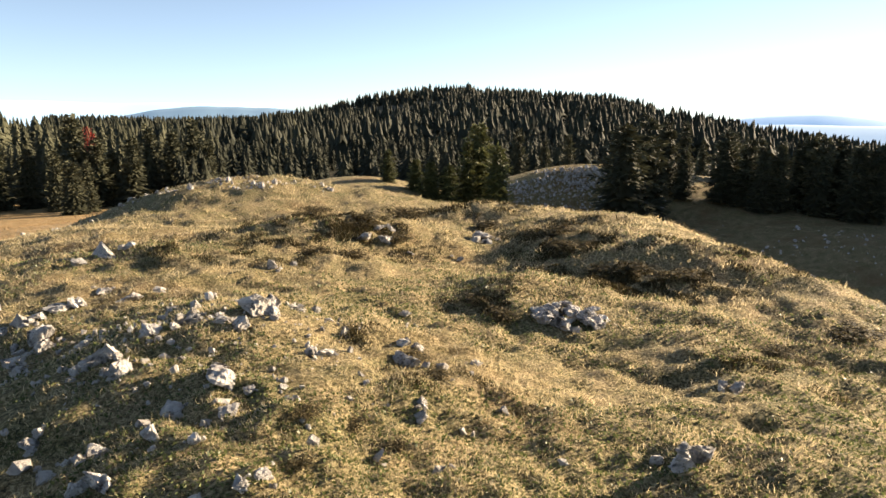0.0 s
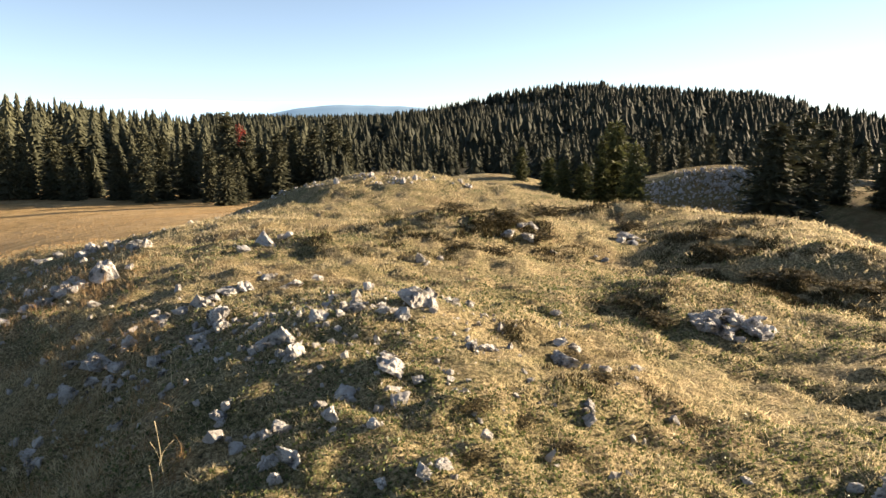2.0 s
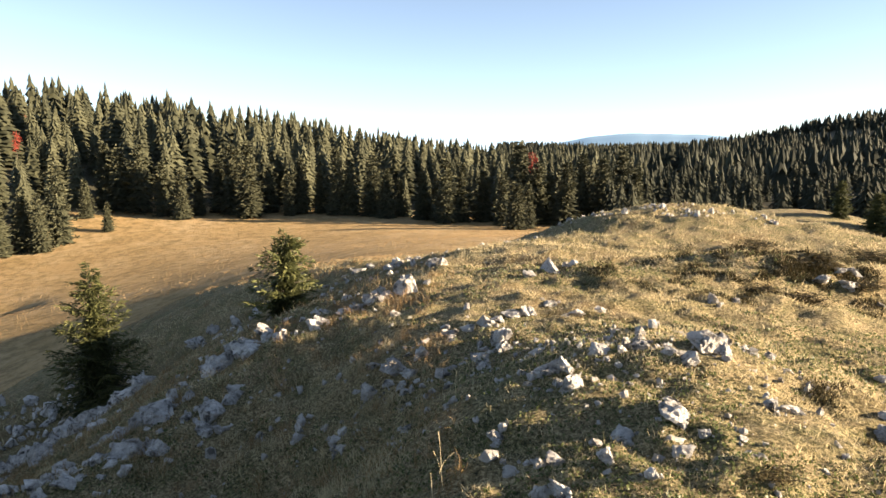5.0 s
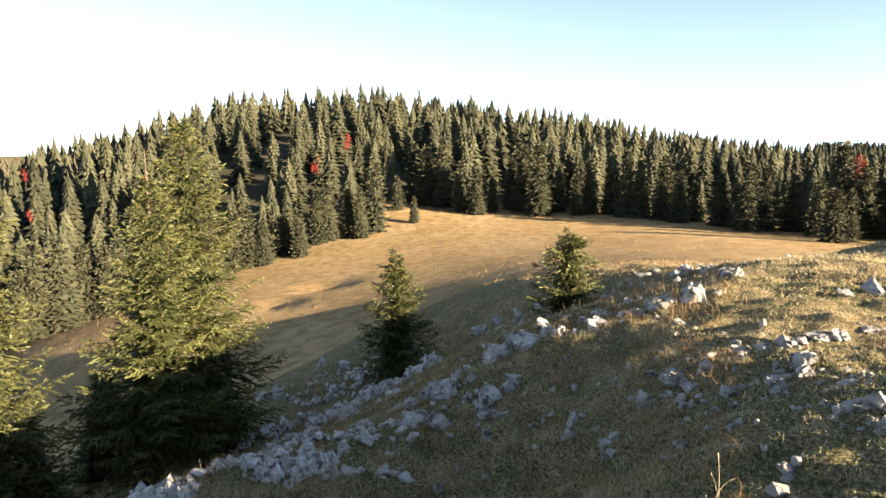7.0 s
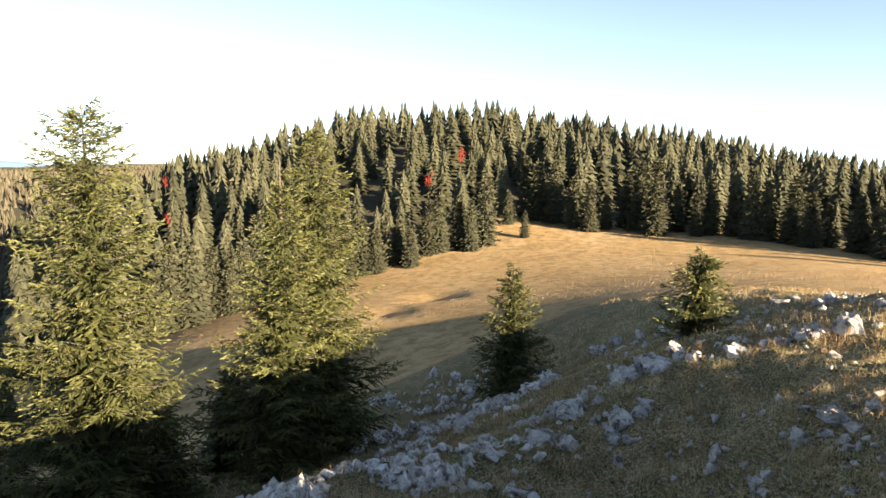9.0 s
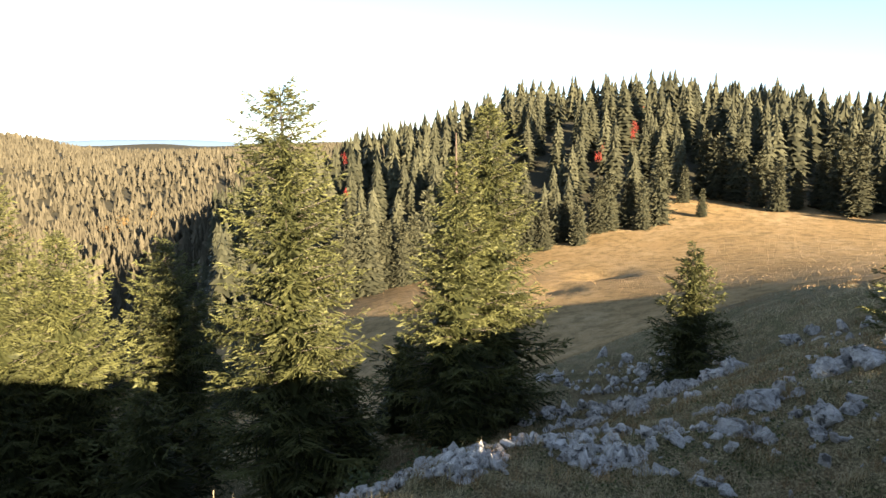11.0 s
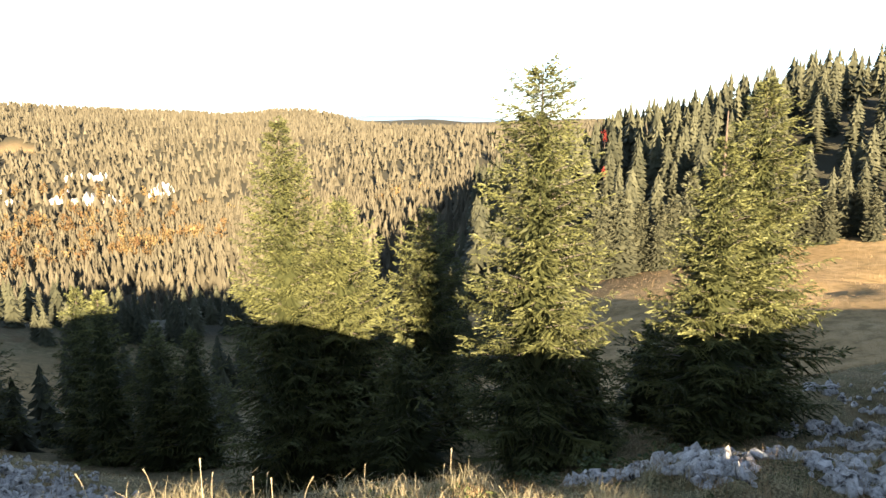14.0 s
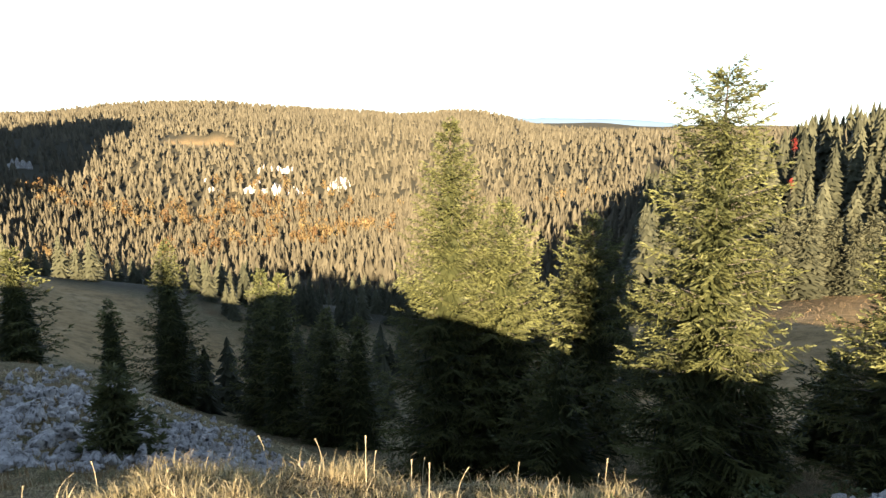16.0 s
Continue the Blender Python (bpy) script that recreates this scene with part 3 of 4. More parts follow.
def woods():
    g = np.random.default_rng(5)
    # behind the meadow
    x, y = scatter(g, 18, 100, 66, 260, 5.0)
    b, r = bearing(x, y), np.hypot(x, y)
    keep = r > meadow_edge(b) + 1.5
    x, y, r = x[keep], y[keep], r[keep]
    h = g.uniform(8.5, 13.5, len(x)) * (0.75 + 0.25 * np.clip((r - 90) / 30, 0, 1)) * np.interp(bearing(x, y), [20, 30, 40, 46, 56, 64, 70, 78, 84, 88, 95], [0.7, 0.72, 0.85, 1.0, 1.08, 1.0, 0.86, 0.84, 1.0, 1.2, 1.2])
    spots = np.stack([x, y, h, g.normal(0.06, 0.16, len(x))], -1)
    front = r < meadow_edge(bearing(x, y)) + 55
    wood_of("spruce_wood", "dense dark spruce wood behind the dry meadow", spots[front], KINDS_MID, FAR_NEEDLES, g)
    wood_of("spruce_wood_behind", "crowded spruce tops rising behind the meadow's edge", spots[~front], KINDS_BACK, FAR_NEEDLES, g)
    # the hill ahead
    x, y = scatter(g, -42, 30, 150, 620, 6.6)
    r, b = np.hypot(x, y), bearing(x, y)
    keep = ((r > 175) | (b > 5)) & (smooth_noise(x, y, 55.0, 11) > -0.55)
    x, y = x[keep], y[keep]
    h = g.uniform(5.5, 9, len(x))
    # tone shifted far down: the dark of backlit trees put into colour
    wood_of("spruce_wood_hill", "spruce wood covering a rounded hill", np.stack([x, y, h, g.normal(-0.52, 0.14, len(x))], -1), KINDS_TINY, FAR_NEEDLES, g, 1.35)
    # trees between the crest and that hill
    x, y = scatter(g, -17, 22, 76, 185, 4.6)
    # toned down likewise, as backlit trees
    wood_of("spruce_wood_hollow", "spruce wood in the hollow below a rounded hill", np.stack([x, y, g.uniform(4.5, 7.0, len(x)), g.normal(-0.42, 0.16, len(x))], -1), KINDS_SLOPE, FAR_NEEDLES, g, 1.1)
    # across the valley
    x, y = scatter(g, 78, 156, 110, 500, 4.3)
    x2, y2 = scatter(g, 72, 160, 470, 1500, 8.6)
    x, y = np.concatenate([x, x2]), np.concatenate([y, y2])
    x3, y3 = scatter(g, 88, 152, 30, 110, 4.3)
    x, y = np.concatenate([x, x3]), np.concatenate([y, y3])
    open_ground = (np.hypot(x + 36, y + 51) < 14) | (np.hypot(x + 24, y + 40) < 9) | (np.hypot(x + 590, y + 600) < 42 * (1 + 0.45 * smooth_noise(x, y, 33.0, 14)))
    b, r = bearing(x, y), np.hypot(x, y)
    keep = ~open_ground & (r > np.where(b < 93, meadow_edge(b) + 2, 36 + 0.15 * np.abs(b - 118)))
    x, y = x[keep], y[keep]
    h = g.uniform(5.0, 8.6, len(x)) * np.where(np.hypot(x, y) < 135, 0.62, 1.0)
    r = np.hypot(x, y)
    spots = np.stack([x, y, h, g.normal(0.14, 0.2, len(x))], -1)
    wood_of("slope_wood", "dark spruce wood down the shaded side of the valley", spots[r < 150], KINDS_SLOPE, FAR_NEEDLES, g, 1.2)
    # beyond the shaded slope the needles are coloured lighter, as sunlit
    wood_of("valley_wood", "sunlit spruce wood on the far side of the valley", spots[(r >= 150) & (r < 500)], KINDS_VALLEY, SUN_TONED_NEEDLES, g, 1.3)
    wood_of("distant_wood", "spruce wood rising to the skyline beyond the valley", spots[r >= 500], KINDS_SPECK, SUN_TONED_NEEDLES, g, 1.5)
    # the wood beyond the stony slope, with tall unseen trees added to shade it
    x, y = scatter(g, -80, -38, 46, 110, 3.6)
    x4, y4 = scatter(g, -36, -18, 66, 150, 6.5)
    x, y = np.concatenate([x, x4]), np.concatenate([y, y4])
    wood_of("ridge_wood", "dark spruce wood against the light, its unseen part added for shade", np.stack([x, y, np.where(bearing(x, y) < -37.5, g.uniform(10.5, 14, len(x)), g.uniform(3.5, 5.5, len(x))), g.normal(0, 0.1, len(x))], -1), KINDS_FAR, FAR_NEEDLES, g)


woods()


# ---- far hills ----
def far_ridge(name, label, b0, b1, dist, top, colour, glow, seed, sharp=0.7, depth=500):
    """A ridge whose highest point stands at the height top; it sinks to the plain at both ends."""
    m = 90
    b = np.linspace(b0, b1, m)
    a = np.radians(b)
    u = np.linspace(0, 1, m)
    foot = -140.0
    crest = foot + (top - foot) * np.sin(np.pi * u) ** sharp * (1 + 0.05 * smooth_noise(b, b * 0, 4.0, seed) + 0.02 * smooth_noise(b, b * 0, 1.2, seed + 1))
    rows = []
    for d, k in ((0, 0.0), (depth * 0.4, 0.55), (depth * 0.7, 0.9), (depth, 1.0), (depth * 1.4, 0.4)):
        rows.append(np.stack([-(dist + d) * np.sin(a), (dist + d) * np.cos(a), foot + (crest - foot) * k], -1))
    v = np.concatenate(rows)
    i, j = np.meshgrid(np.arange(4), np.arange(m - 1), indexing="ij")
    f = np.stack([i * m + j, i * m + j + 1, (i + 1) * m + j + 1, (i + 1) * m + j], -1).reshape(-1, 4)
    tagged(new(name, mesh_from(name, v, f, hazy_backdrop_material(name, colour, glow))), label, "hill", kind="structure")


# bluer, paler and glowing colours paint the haze over each ridge
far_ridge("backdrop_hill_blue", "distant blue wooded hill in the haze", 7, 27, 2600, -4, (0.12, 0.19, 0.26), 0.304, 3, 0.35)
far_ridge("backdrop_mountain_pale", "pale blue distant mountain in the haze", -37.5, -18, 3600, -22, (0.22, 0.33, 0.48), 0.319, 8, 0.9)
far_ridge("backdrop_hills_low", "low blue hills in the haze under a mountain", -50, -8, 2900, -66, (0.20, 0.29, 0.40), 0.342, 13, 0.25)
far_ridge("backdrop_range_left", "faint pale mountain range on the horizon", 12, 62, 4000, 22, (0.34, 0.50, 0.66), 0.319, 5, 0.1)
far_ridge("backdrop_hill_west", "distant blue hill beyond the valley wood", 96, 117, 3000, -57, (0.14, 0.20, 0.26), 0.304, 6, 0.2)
mast = cone_mesh("mast", 30.0, 1.3, BARK, 6, 5)
ob = new("mast", mast)
ob.matrix_basis = pose(-948, 2951, -22)
tagged(ob, "slender grey mast on a far wooded hill", "mast")


# ---- spruces in the middle distance, ahead ----
def dense_spruce(label, height, width, seed, group, low, density, gappy, taper, fine, mat):
    """A thickly grown spruce: close inner boughs, toned darker as shade, under the outer twigs."""
    gen = np.random.default_rng(seed)
    tree = new("spruce_tree")
    v, f, tone, feet, ends = spruce_crown(height, width, gen, low, density, gappy, taper, fine)
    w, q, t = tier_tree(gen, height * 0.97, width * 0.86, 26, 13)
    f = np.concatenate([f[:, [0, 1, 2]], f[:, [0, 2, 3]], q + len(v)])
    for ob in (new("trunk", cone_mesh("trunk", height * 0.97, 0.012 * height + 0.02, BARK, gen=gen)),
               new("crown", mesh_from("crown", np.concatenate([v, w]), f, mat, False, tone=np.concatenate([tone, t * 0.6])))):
        ob.parent = tree
    return tagged(tree, label, "tree", group)


def middle_spruces():
    kinds = [dense_spruce("spruce", 4.0, w, s, "spruces below the knolls", 0.02, 0.5, 0.0, 0.72, 0.30, m) for w, s, m in ((0.87, 61, FAR_NEEDLES), (0.77, 62, FAR_NEEDLES), (1.0, 63, FAR_NEEDLES), (1.05, 64, NEEDLES))]
    # x, y, height of the tip, girth
    rows = [
        (2.1, 41.9, 0.8, 1.2), (3.1, 39.9, -0.4, 1.1), (1.4, 41.0, -0.3, 1.0), (-0.8, 40.0, -1.4, 1.5), (-1.7, 41.0, -1.8, 1.5),
        (0.3, 40.0, -1.6, 1.5), (-3.4, 41.9, -2.4, 1.3), (7.3, 67.6, -0.5, 0.9), (12.4, 68.9, -1.0, 0.9), (10.4, 71.2, -1.7, 0.9),
        (13.5, 48.1, -1.6, 1.7), (16.8, 57.6, -0.2, 1.0), (18.8, 59.1, 0.5, 1.0), (20.7, 59.5, 0.5, 1.1), (23.9, 57.2, -0.3, 1.6),
    ]
    rows += [
        (24.2, 52.7, -0.7, 1.0), (25.1, 51.2, -0.9, 1.0), (24.4, 45.9, -0.2, 1.25), (27.9, 48.6, -0.5, 1.0), (28.5, 47.0, -0.7, 1.0),
        (11.7, 44.5, 0.5, 1.5), (14.1, 48.0, 0.8, 1.3), (16.9, 52.3, 0.5, 1.3), (15.8, 45.3, -0.9, 1.2), (17.8, 43.5, 0.2, 1.5), (18.2, 41.1, -0.2, 1.5),
        (21.9, 47.2, -0.9, 1.2), (19.3, 39.5, -0.4, 1.2), (23.0, 44.4, -0.5, 1.3), (26.3, 49.4, -0.2, 1.2), (22.1, 40.3, 0.0, 1.2), (26.0, 45.0, -0.4, 1.2), (22.7, 37.7, -0.4, 1.3), (24.5, 39.0, -0.6, 1.2),
        (27.8, 43.9, -0.7, 1.4), (12.4, 46.4, -2.4, 1.6), (26.3, 70.2, -1.6, 1.0), (26.8, 60.3, -1.7, 1.1), (28.5, 55.0, -1.6, 1.1),
    ]
    for k, (x, y, tip, girth) in enumerate(rows):
        far = math.hypot(x, y)
        if x > 15 and far < 52:          # the row stands back behind the shaded hollow
            k2 = (51 + 0.3 * (far - 38)) / far
            x, y, tip = x * k2, y * k2, 1.655 + (tip - 1.655) * k2
        h = max(tip - float(ground(x, y)) + 0.05, 2.0)
        # the first seven take the lighter needles, sunlight on crowns put into colour
        t = copy_thing(kinds[k % 3 if k > 6 else 3], pose(0, 0, 0))
        t.matrix_basis = pose(x, y, float(ground(x, y)) - 0.05, 0, 0, 47 * k) @ Matrix.Diagonal((h / 4 * girth, h / 4 * girth, h / 4, 1))
        tagged(t, "dark spruce standing against the light below a knoll" if y < 62 else "small spruce on the crest behind the stony knoll")
    for t in kinds:
        for o in t.children_recursive:
            bpy.data.objects.remove(o)
        bpy.data.objects.remove(t)


middle_spruces()


# ---- single spruces along the meadow's edge ----
def edge_spruces():
    g = np.random.default_rng(77)
    meshes = []
    for k in range(5):
        v, f, t, _, _ = spruce_crown(4.5, 0.88 + 0.07 * k, g, 0.02, 0.42, 0.0, 0.82, 0.22)
        w, q, t2 = tier_tree(g, 4.35, 0.8 + 0.065 * k, 30, 13)
        f = np.concatenate([f[:, [0, 1, 2]], f[:, [0, 2, 3]], q + len(v)])
        meshes.append(mesh_from("crown", np.concatenate([v, w]) / 4.5, f, FAR_NEEDLES, False, tone=np.clip(np.concatenate([t, t2 * 0.95]), 0, 1)))
    trunk = cone_mesh("trunk", 0.9, 0.02, BARK, gen=g)

    def put(x, y, h, label, girth=1.0):
        tree = new("spruce_tree")
        tree.matrix_basis = pose(x, y, float(ground(x, y)) - 0.1, 0, 0, g.uniform(0, 360)) @ Matrix.Diagonal((h * girth, h * girth, h, 1))
        for name, me in (("trunk", trunk), ("crown", meshes[g.integers(5)])):
            new(name, me).parent = tree
        tagged(tree, label, "tree", "spruces along the meadow")

    for b in np.arange(19, 92, 1.35):
        b2 = b + g.normal(0, 0.25)
        r = float(meadow_edge(b2)) + g.uniform(-2.0, 3.5)
        a = radians(b2)
        put(-r * math.sin(a), r * math.cos(a), g.uniform(5.0, 10.5), "full dark green spruce at the edge of the dry meadow", g.uniform(0.95, 1.3))
    put(-80.6, 45.1, 3.6, "small lone spruce on the dry meadow", 1.2)
    put(-36.4, 67.0, 5.4, "rounded young spruce on the meadow near the wood", 1.5)
    put(-37.1, 71.1, 5.4, "young spruce on the meadow near the wood", 1.2)


edge_spruces()


# ---- broadleaved trees in autumn colour ----
def leafy_mesh(name, gen, clumps, leaves, size, mat):
    """Leaves in several loose clumps; the whole is about 1 high."""
    c = np.stack([gen.normal(0, 0.16, clumps), gen.normal(0, 0.16, clumps), gen.uniform(0.35, 0.95, clumps)], -1)
    p = np.repeat(c, leaves, 0) + gen.normal(0, 0.085, (clumps * leaves, 3))
    d1, d2 = gen.normal(0, 1, p.shape), gen.normal(0, 1, p.shape)
    d1 /= np.linalg.norm(d1, axis=1)[:, None]
    d2 /= np.linalg.norm(d2, axis=1)[:, None]
    s = gen.uniform(0.6, 1.3, (len(p), 1)) * size
    v = np.stack([p - d1 * s, p + d2 * s * 0.7, p + d1 * s, p - d2 * s * 0.7], 1).reshape(-1, 3)
    f = np.arange(len(v)).reshape(-1, 4)
    tone = np.repeat(np.clip(gen.uniform(0, 1, len(p)), 0, 1), 4)
    return v, f, tone


def autumn_trees():
    g = np.random.default_rng(31)
    crowns = []
    for k in range(3):
        v, f, t = leafy_mesh("crown", g, 16, 26, 0.035, RED_LEAVES)
        crowns.append(mesh_from("crown", v, f, RED_LEAVES, False, tone=t))
    trunk = cone_mesh("trunk", 0.8, 0.02, BARK, gen=g)
    for x, y, top, h in ((-42.1, 81.9, -1.9, 8.0), (-99.5, 44.0, 0.9, 9.0), (-91.5, 35.6, -2.3, 7.0), (-124.0, 56.2, 5.0, 9.0), (-93.0, 0.8, -2.9, 2.0), (-86.0, 0.8, -7.0, 1.5)):
        tree = new("rowan_tree")
        h = min(h, 3.0)
        tree.matrix_basis = pose(x, y, top - h + 0.8, 0, 0, g.uniform(0, 360)) @ Matrix.Diagonal((h * 0.5, h * 0.5, h, 1))
        for name, me in (("trunk", trunk), ("crown", crowns[g.integers(3)])):
            new(name, me).parent = tree
        tagged(tree, "slim rowan with bright red autumn leaves among spruces", "tree", "red rowans in the wood")
    # across the valley: beeches and larches in yellow and orange
    V, F, T, base = [], [], [], 0
    kinds = [leafy_mesh("b", g, 9, 9, 0.09, AUTUMN) for k in range(4)]
    for cx, cy, n, spread in ((-328, -318, 34, 34), (-262, -220, 30, 26), (-300, -219, 20, 18), (-263, -433, 24, 30), (-308, -356, 16, 25), (-132, -182, 4, 8), (-322, -101, 4, 10), (-380, -300, 16, 40), (-420, -360, 10, 25)):
        for k in range(n):
            x, y = cx + g.normal(0, spread), cy + g.normal(0, spread)
            v, f, t = kinds[g.integers(4)]
            h = g.uniform(8, 12)
            V.append(rot_z(v, g.uniform(0, 6.28)) * np.array([h * 0.75, h * 0.75, h]) + np.array([x, y, float(ground(x, y))]))
            F.append(f + base), T.append(np.clip(t * 0.6 + g.uniform(-0.2, 0.5), 0, 1))
            base += len(v)
    tagged(new("autumn_beeches", mesh_from("autumn_beeches", np.concatenate(V), np.concatenate(F), AUTUMN, False, tone=np.concatenate(T))), "yellow and orange beeches scattered in the valley wood", "trees", kind="stuff")


autumn_trees()


# ---- stones ----
def stone_mesh(name, gen, mat, level=4, corners=15):
    """An angular block of limestone, about 1 across: the hull of scattered corners, then pitted and cracked."""
    bm = bmesh.new()
    p = gen.uniform(-1, 1, (corners, 3))
    p /= (np.abs(p) ** 4).sum(1)[:, None] ** 0.25          # out to a rounded box
    p *= gen.uniform(0.40, 0.54, (corners, 1)) * np.array([1.0, gen.uniform(0.7, 1.0), 1.0])
    for q in p:
        bm.verts.new(q)
    out = bmesh.ops.convex_hull(bm, input=bm.verts[:])
    bmesh.ops.delete(bm, geom=[v for v in bm.verts if not v.link_faces], context="VERTS")
    if level > 1:
        bmesh.ops.subdivide_edges(bm, edges=bm.edges[:], cuts=level, use_grid_fill=True)
        shift = Vector(gen.uniform(-50, 50, 3))
        for v in bm.verts:
            q = v.co * 2.4 + shift
            near, _ = noise.voronoi(q * 1.1)
            crack = max(0.0, 1 - (near[1] - near[0]) / 0.14)          # joints between broken blocks
            v.co *= 1 + 0.12 * noise.noise(q) + 0.11 * noise.noise(q * 2.6) + 0.08 * noise.noise(q * 6.0) - 0.26 * crack
        bmesh.ops.triangulate(bm, faces=bm.faces[:])
    me = bpy.data.meshes.new(name)
    bm.to_mesh(me)
    bm.free()
    me.materials.append(mat)
    return me


gen = np.random.default_rng(99)
STONES = [stone_mesh("limestone_rock", gen, LIMESTONE) for k in range(9)]
SMALL_STONES = [stone_mesh("limestone_rock", gen, LIMESTONE, 1, 11) for k in range(8)]
# x, y, width, height over width
RIDGE_ROCKS = [
    (-2.35, 4.49, 0.19, 1.3),
    (-2.10, 4.20, 0.17, 1.3),
    (-2.46, 4.44, 0.18, 0.6),
    (-1.46, 3.16, 0.10, 1.2),
    (-1.20, 3.04, 0.09, 0.8),
    (-1.77, 3.18, 0.13, 0.7),
    (-1.50, 2.74, 0.22, 0.45),
    (-0.78, 2.69, 0.10, 0.5),
    (-1.03, 2.57, 0.07, 0.8),
    (-0.86, 2.60, 0.10, 0.6),
    (-1.54, 3.66, 0.17, 0.5),
    (-1.18, 3.47, 0.15, 0.5),
    (-1.30, 3.83, 0.23, 0.6),
    (-1.13, 3.73, 0.10, 0.6),
    (-1.50, 5.28, 0.30, 0.8),
    (-1.53, 4.86, 0.19, 0.5),
    (-2.18, 4.85, 0.18, 0.6),
    (-1.95, 5.07, 0.22, 0.35),
    (-1.68, 4.92, 0.17, 0.35),
    (-1.14, 5.90, 0.10, 0.6),
    (-1.30, 5.69, 0.14, 0.5),
    (-3.18, 6.80, 0.22, 0.5),
    (-3.05, 7.13, 0.17, 0.6),
    (-3.71, 7.16, 0.21, 0.4),
]
TURF_ROCKS = [
    (-0.81, 4.51, 0.16, 0.5),
    (-0.32, 5.19, 0.18, 0.5),
    (-0.29, 4.81, 0.23, 0.6),
    (-0.13, 3.80, 0.09, 0.7),
    (-0.13, 3.68, 0.12, 0.5),
    (-0.39, 6.52, 0.12, 0.7),
    (-0.94, 3.76, 0.06, 0.7),
    (2.18, 4.77, 0.14, 0.8),
    (2.05, 4.75, 0.09, 0.6),
    (0.68, 11.75, 0.37, 0.4),
    (-0.89, 10.57, 0.47, 0.4),
    (-1.10, 10.90, 0.36, 0.3),
    (-4.52, 8.92, 0.43, 0.4),
    (-2.14, 8.32, 0.14, 1.3),
    (-1.94, 8.62, 0.12, 0.6),
    (0.24, 10.50, 0.14, 0.6),
    (-3.94, 6.04, 0.31, 0.6),
    (-3.37, 5.47, 0.33, 0.6),
    (-3.85, 6.53, 0.26, 0.5),
    (-3.40, 5.08, 0.21, 0.5),
    (-2.81, 5.07, 0.15, 0.6),
    (-2.27, 3.49, 0.14, 0.5),
    (-1.95, 3.05, 0.12, 0.5),
    (0.64, 3.35, 0.07, 0.5),
    (0.26, 5.01, 0.11, 0.4),
]
RIM_ROCKS = [
    (-4.23, 4.94, 0.32, 0.7),
    (-4.00, 4.87, 0.25, 0.5),
    (-4.56, 5.01, 0.17, 0.7),
    (-7.03, 5.51, 0.62, 0.36),
    (-7.53, 5.55, 0.48, 0.36),
    (-7.27, 6.00, 0.50, 0.34),
    (-6.59, 6.38, 0.38, 0.5),
    (-6.13, 4.25, 0.31, 0.6),
    (-6.23, 4.65, 0.26, 0.6),
    (-5.89, 3.97, 0.35, 0.5),
    (-5.93, 7.35, 0.44, 0.8),
    (-6.40, 7.08, 0.25, 0.7),
    (-6.45, 6.89, 0.32, 0.5),
    (-6.16, 7.19, 0.27, 0.6),
    (-3.33, 3.94, 0.13, 0.6),
    (-4.11, 4.08, 0.15, 0.5),
    (-4.08, 3.93, 0.10, 0.6),
    (-3.28, 5.35, 0.20, 0.5),
    (-4.01, 5.85, 0.23, 0.4),
    (-3.26, 4.92, 0.16, 0.5),
    (-3.49, 4.75, 0.10, 0.5),
    (-9.36, 11.38, 0.48, 0.4),
    (-6.77, 9.25, 0.37, 0.4),
    (-10.42, 11.41, 0.38, 0.5),
    (-9.85, 12.90, 0.40, 0.5),
]
SLOPE_ROCKS = [
    (-6.80, 4.14, 0.52, 0.5),
    (-6.34, 3.43, 0.37, 0.6),
    (-5.96, 3.51, 0.25, 0.7),
    (-6.00, 4.18, 0.35, 0.7),
    (-5.65, 2.36, 0.23, 0.4),
    (-5.46, 2.64, 0.28, 0.4),
    (-5.83, 1.94, 0.19, 0.4),
    (-7.55, 3.90, 0.27, 0.5),
    (-13.25, 9.14, 0.52, 0.5),
    (-7.37, 5.28, 0.43, 0.6),
    (-11.23, 4.78, 0.58, 0.5),
    (-7.26, 3.22, 0.22, 0.5),
    (-6.17, 2.77, 0.23, 0.4),
]


def place_stone(me, x, y, size, tall, label, group, gen, z=None, sink=0.30, tilt=14, name="limestone_rock"):
    ob = new(name, me)
    zz = float(ground(x, y)) if z is None else z
    ob.matrix_basis = pose(x, y, zz + size * tall * (0.42 - sink), gen.normal(0, tilt), gen.normal(0, tilt), gen.uniform(0, 360)) @ Matrix.Diagonal((size * 1.05, size * 0.95, size * 1.05 * tall, 1))
    return tagged(ob, label, "rock", group)


def loose_rocks():
    g = np.random.default_rng(15)
    for rows, label, group in ((RIDGE_ROCKS, "weathered pale grey limestone rock lying in the turf", "rocks on the ridge"),
                               (TURF_ROCKS, "grey limestone rock half sunk in the grass", "rocks in the turf"),
                               (RIM_ROCKS, "pale limestone rock on the stony rim of the slope", "rocks on the rim"),
                               (SLOPE_ROCKS, "large white limestone rock on the shaded slope", "rocks on the slope")):
        for x, y, size, tall in rows:
            place_stone(STONES[g.integers(9)], x, y, size * (0.9 if rows is RIM_ROCKS else 1.05), 0.85 * tall, label, group, g, None, 0.32, 20)
            for k in range(g.integers(1, 4) if size > 0.12 else g.integers(0, 2)):          # broken pieces lying by it
                a, d = g.uniform(0, 6.28), size * g.uniform(0.5, 1.0)
                place_stone(STONES[g.integers(9)], x + d * math.cos(a), y + d * math.sin(a), size * g.uniform(0.25, 0.7), g.uniform(0.4, 0.9), "broken piece of pale limestone beside a larger rock", group, g, None, 0.34, 25)


loose_rocks()


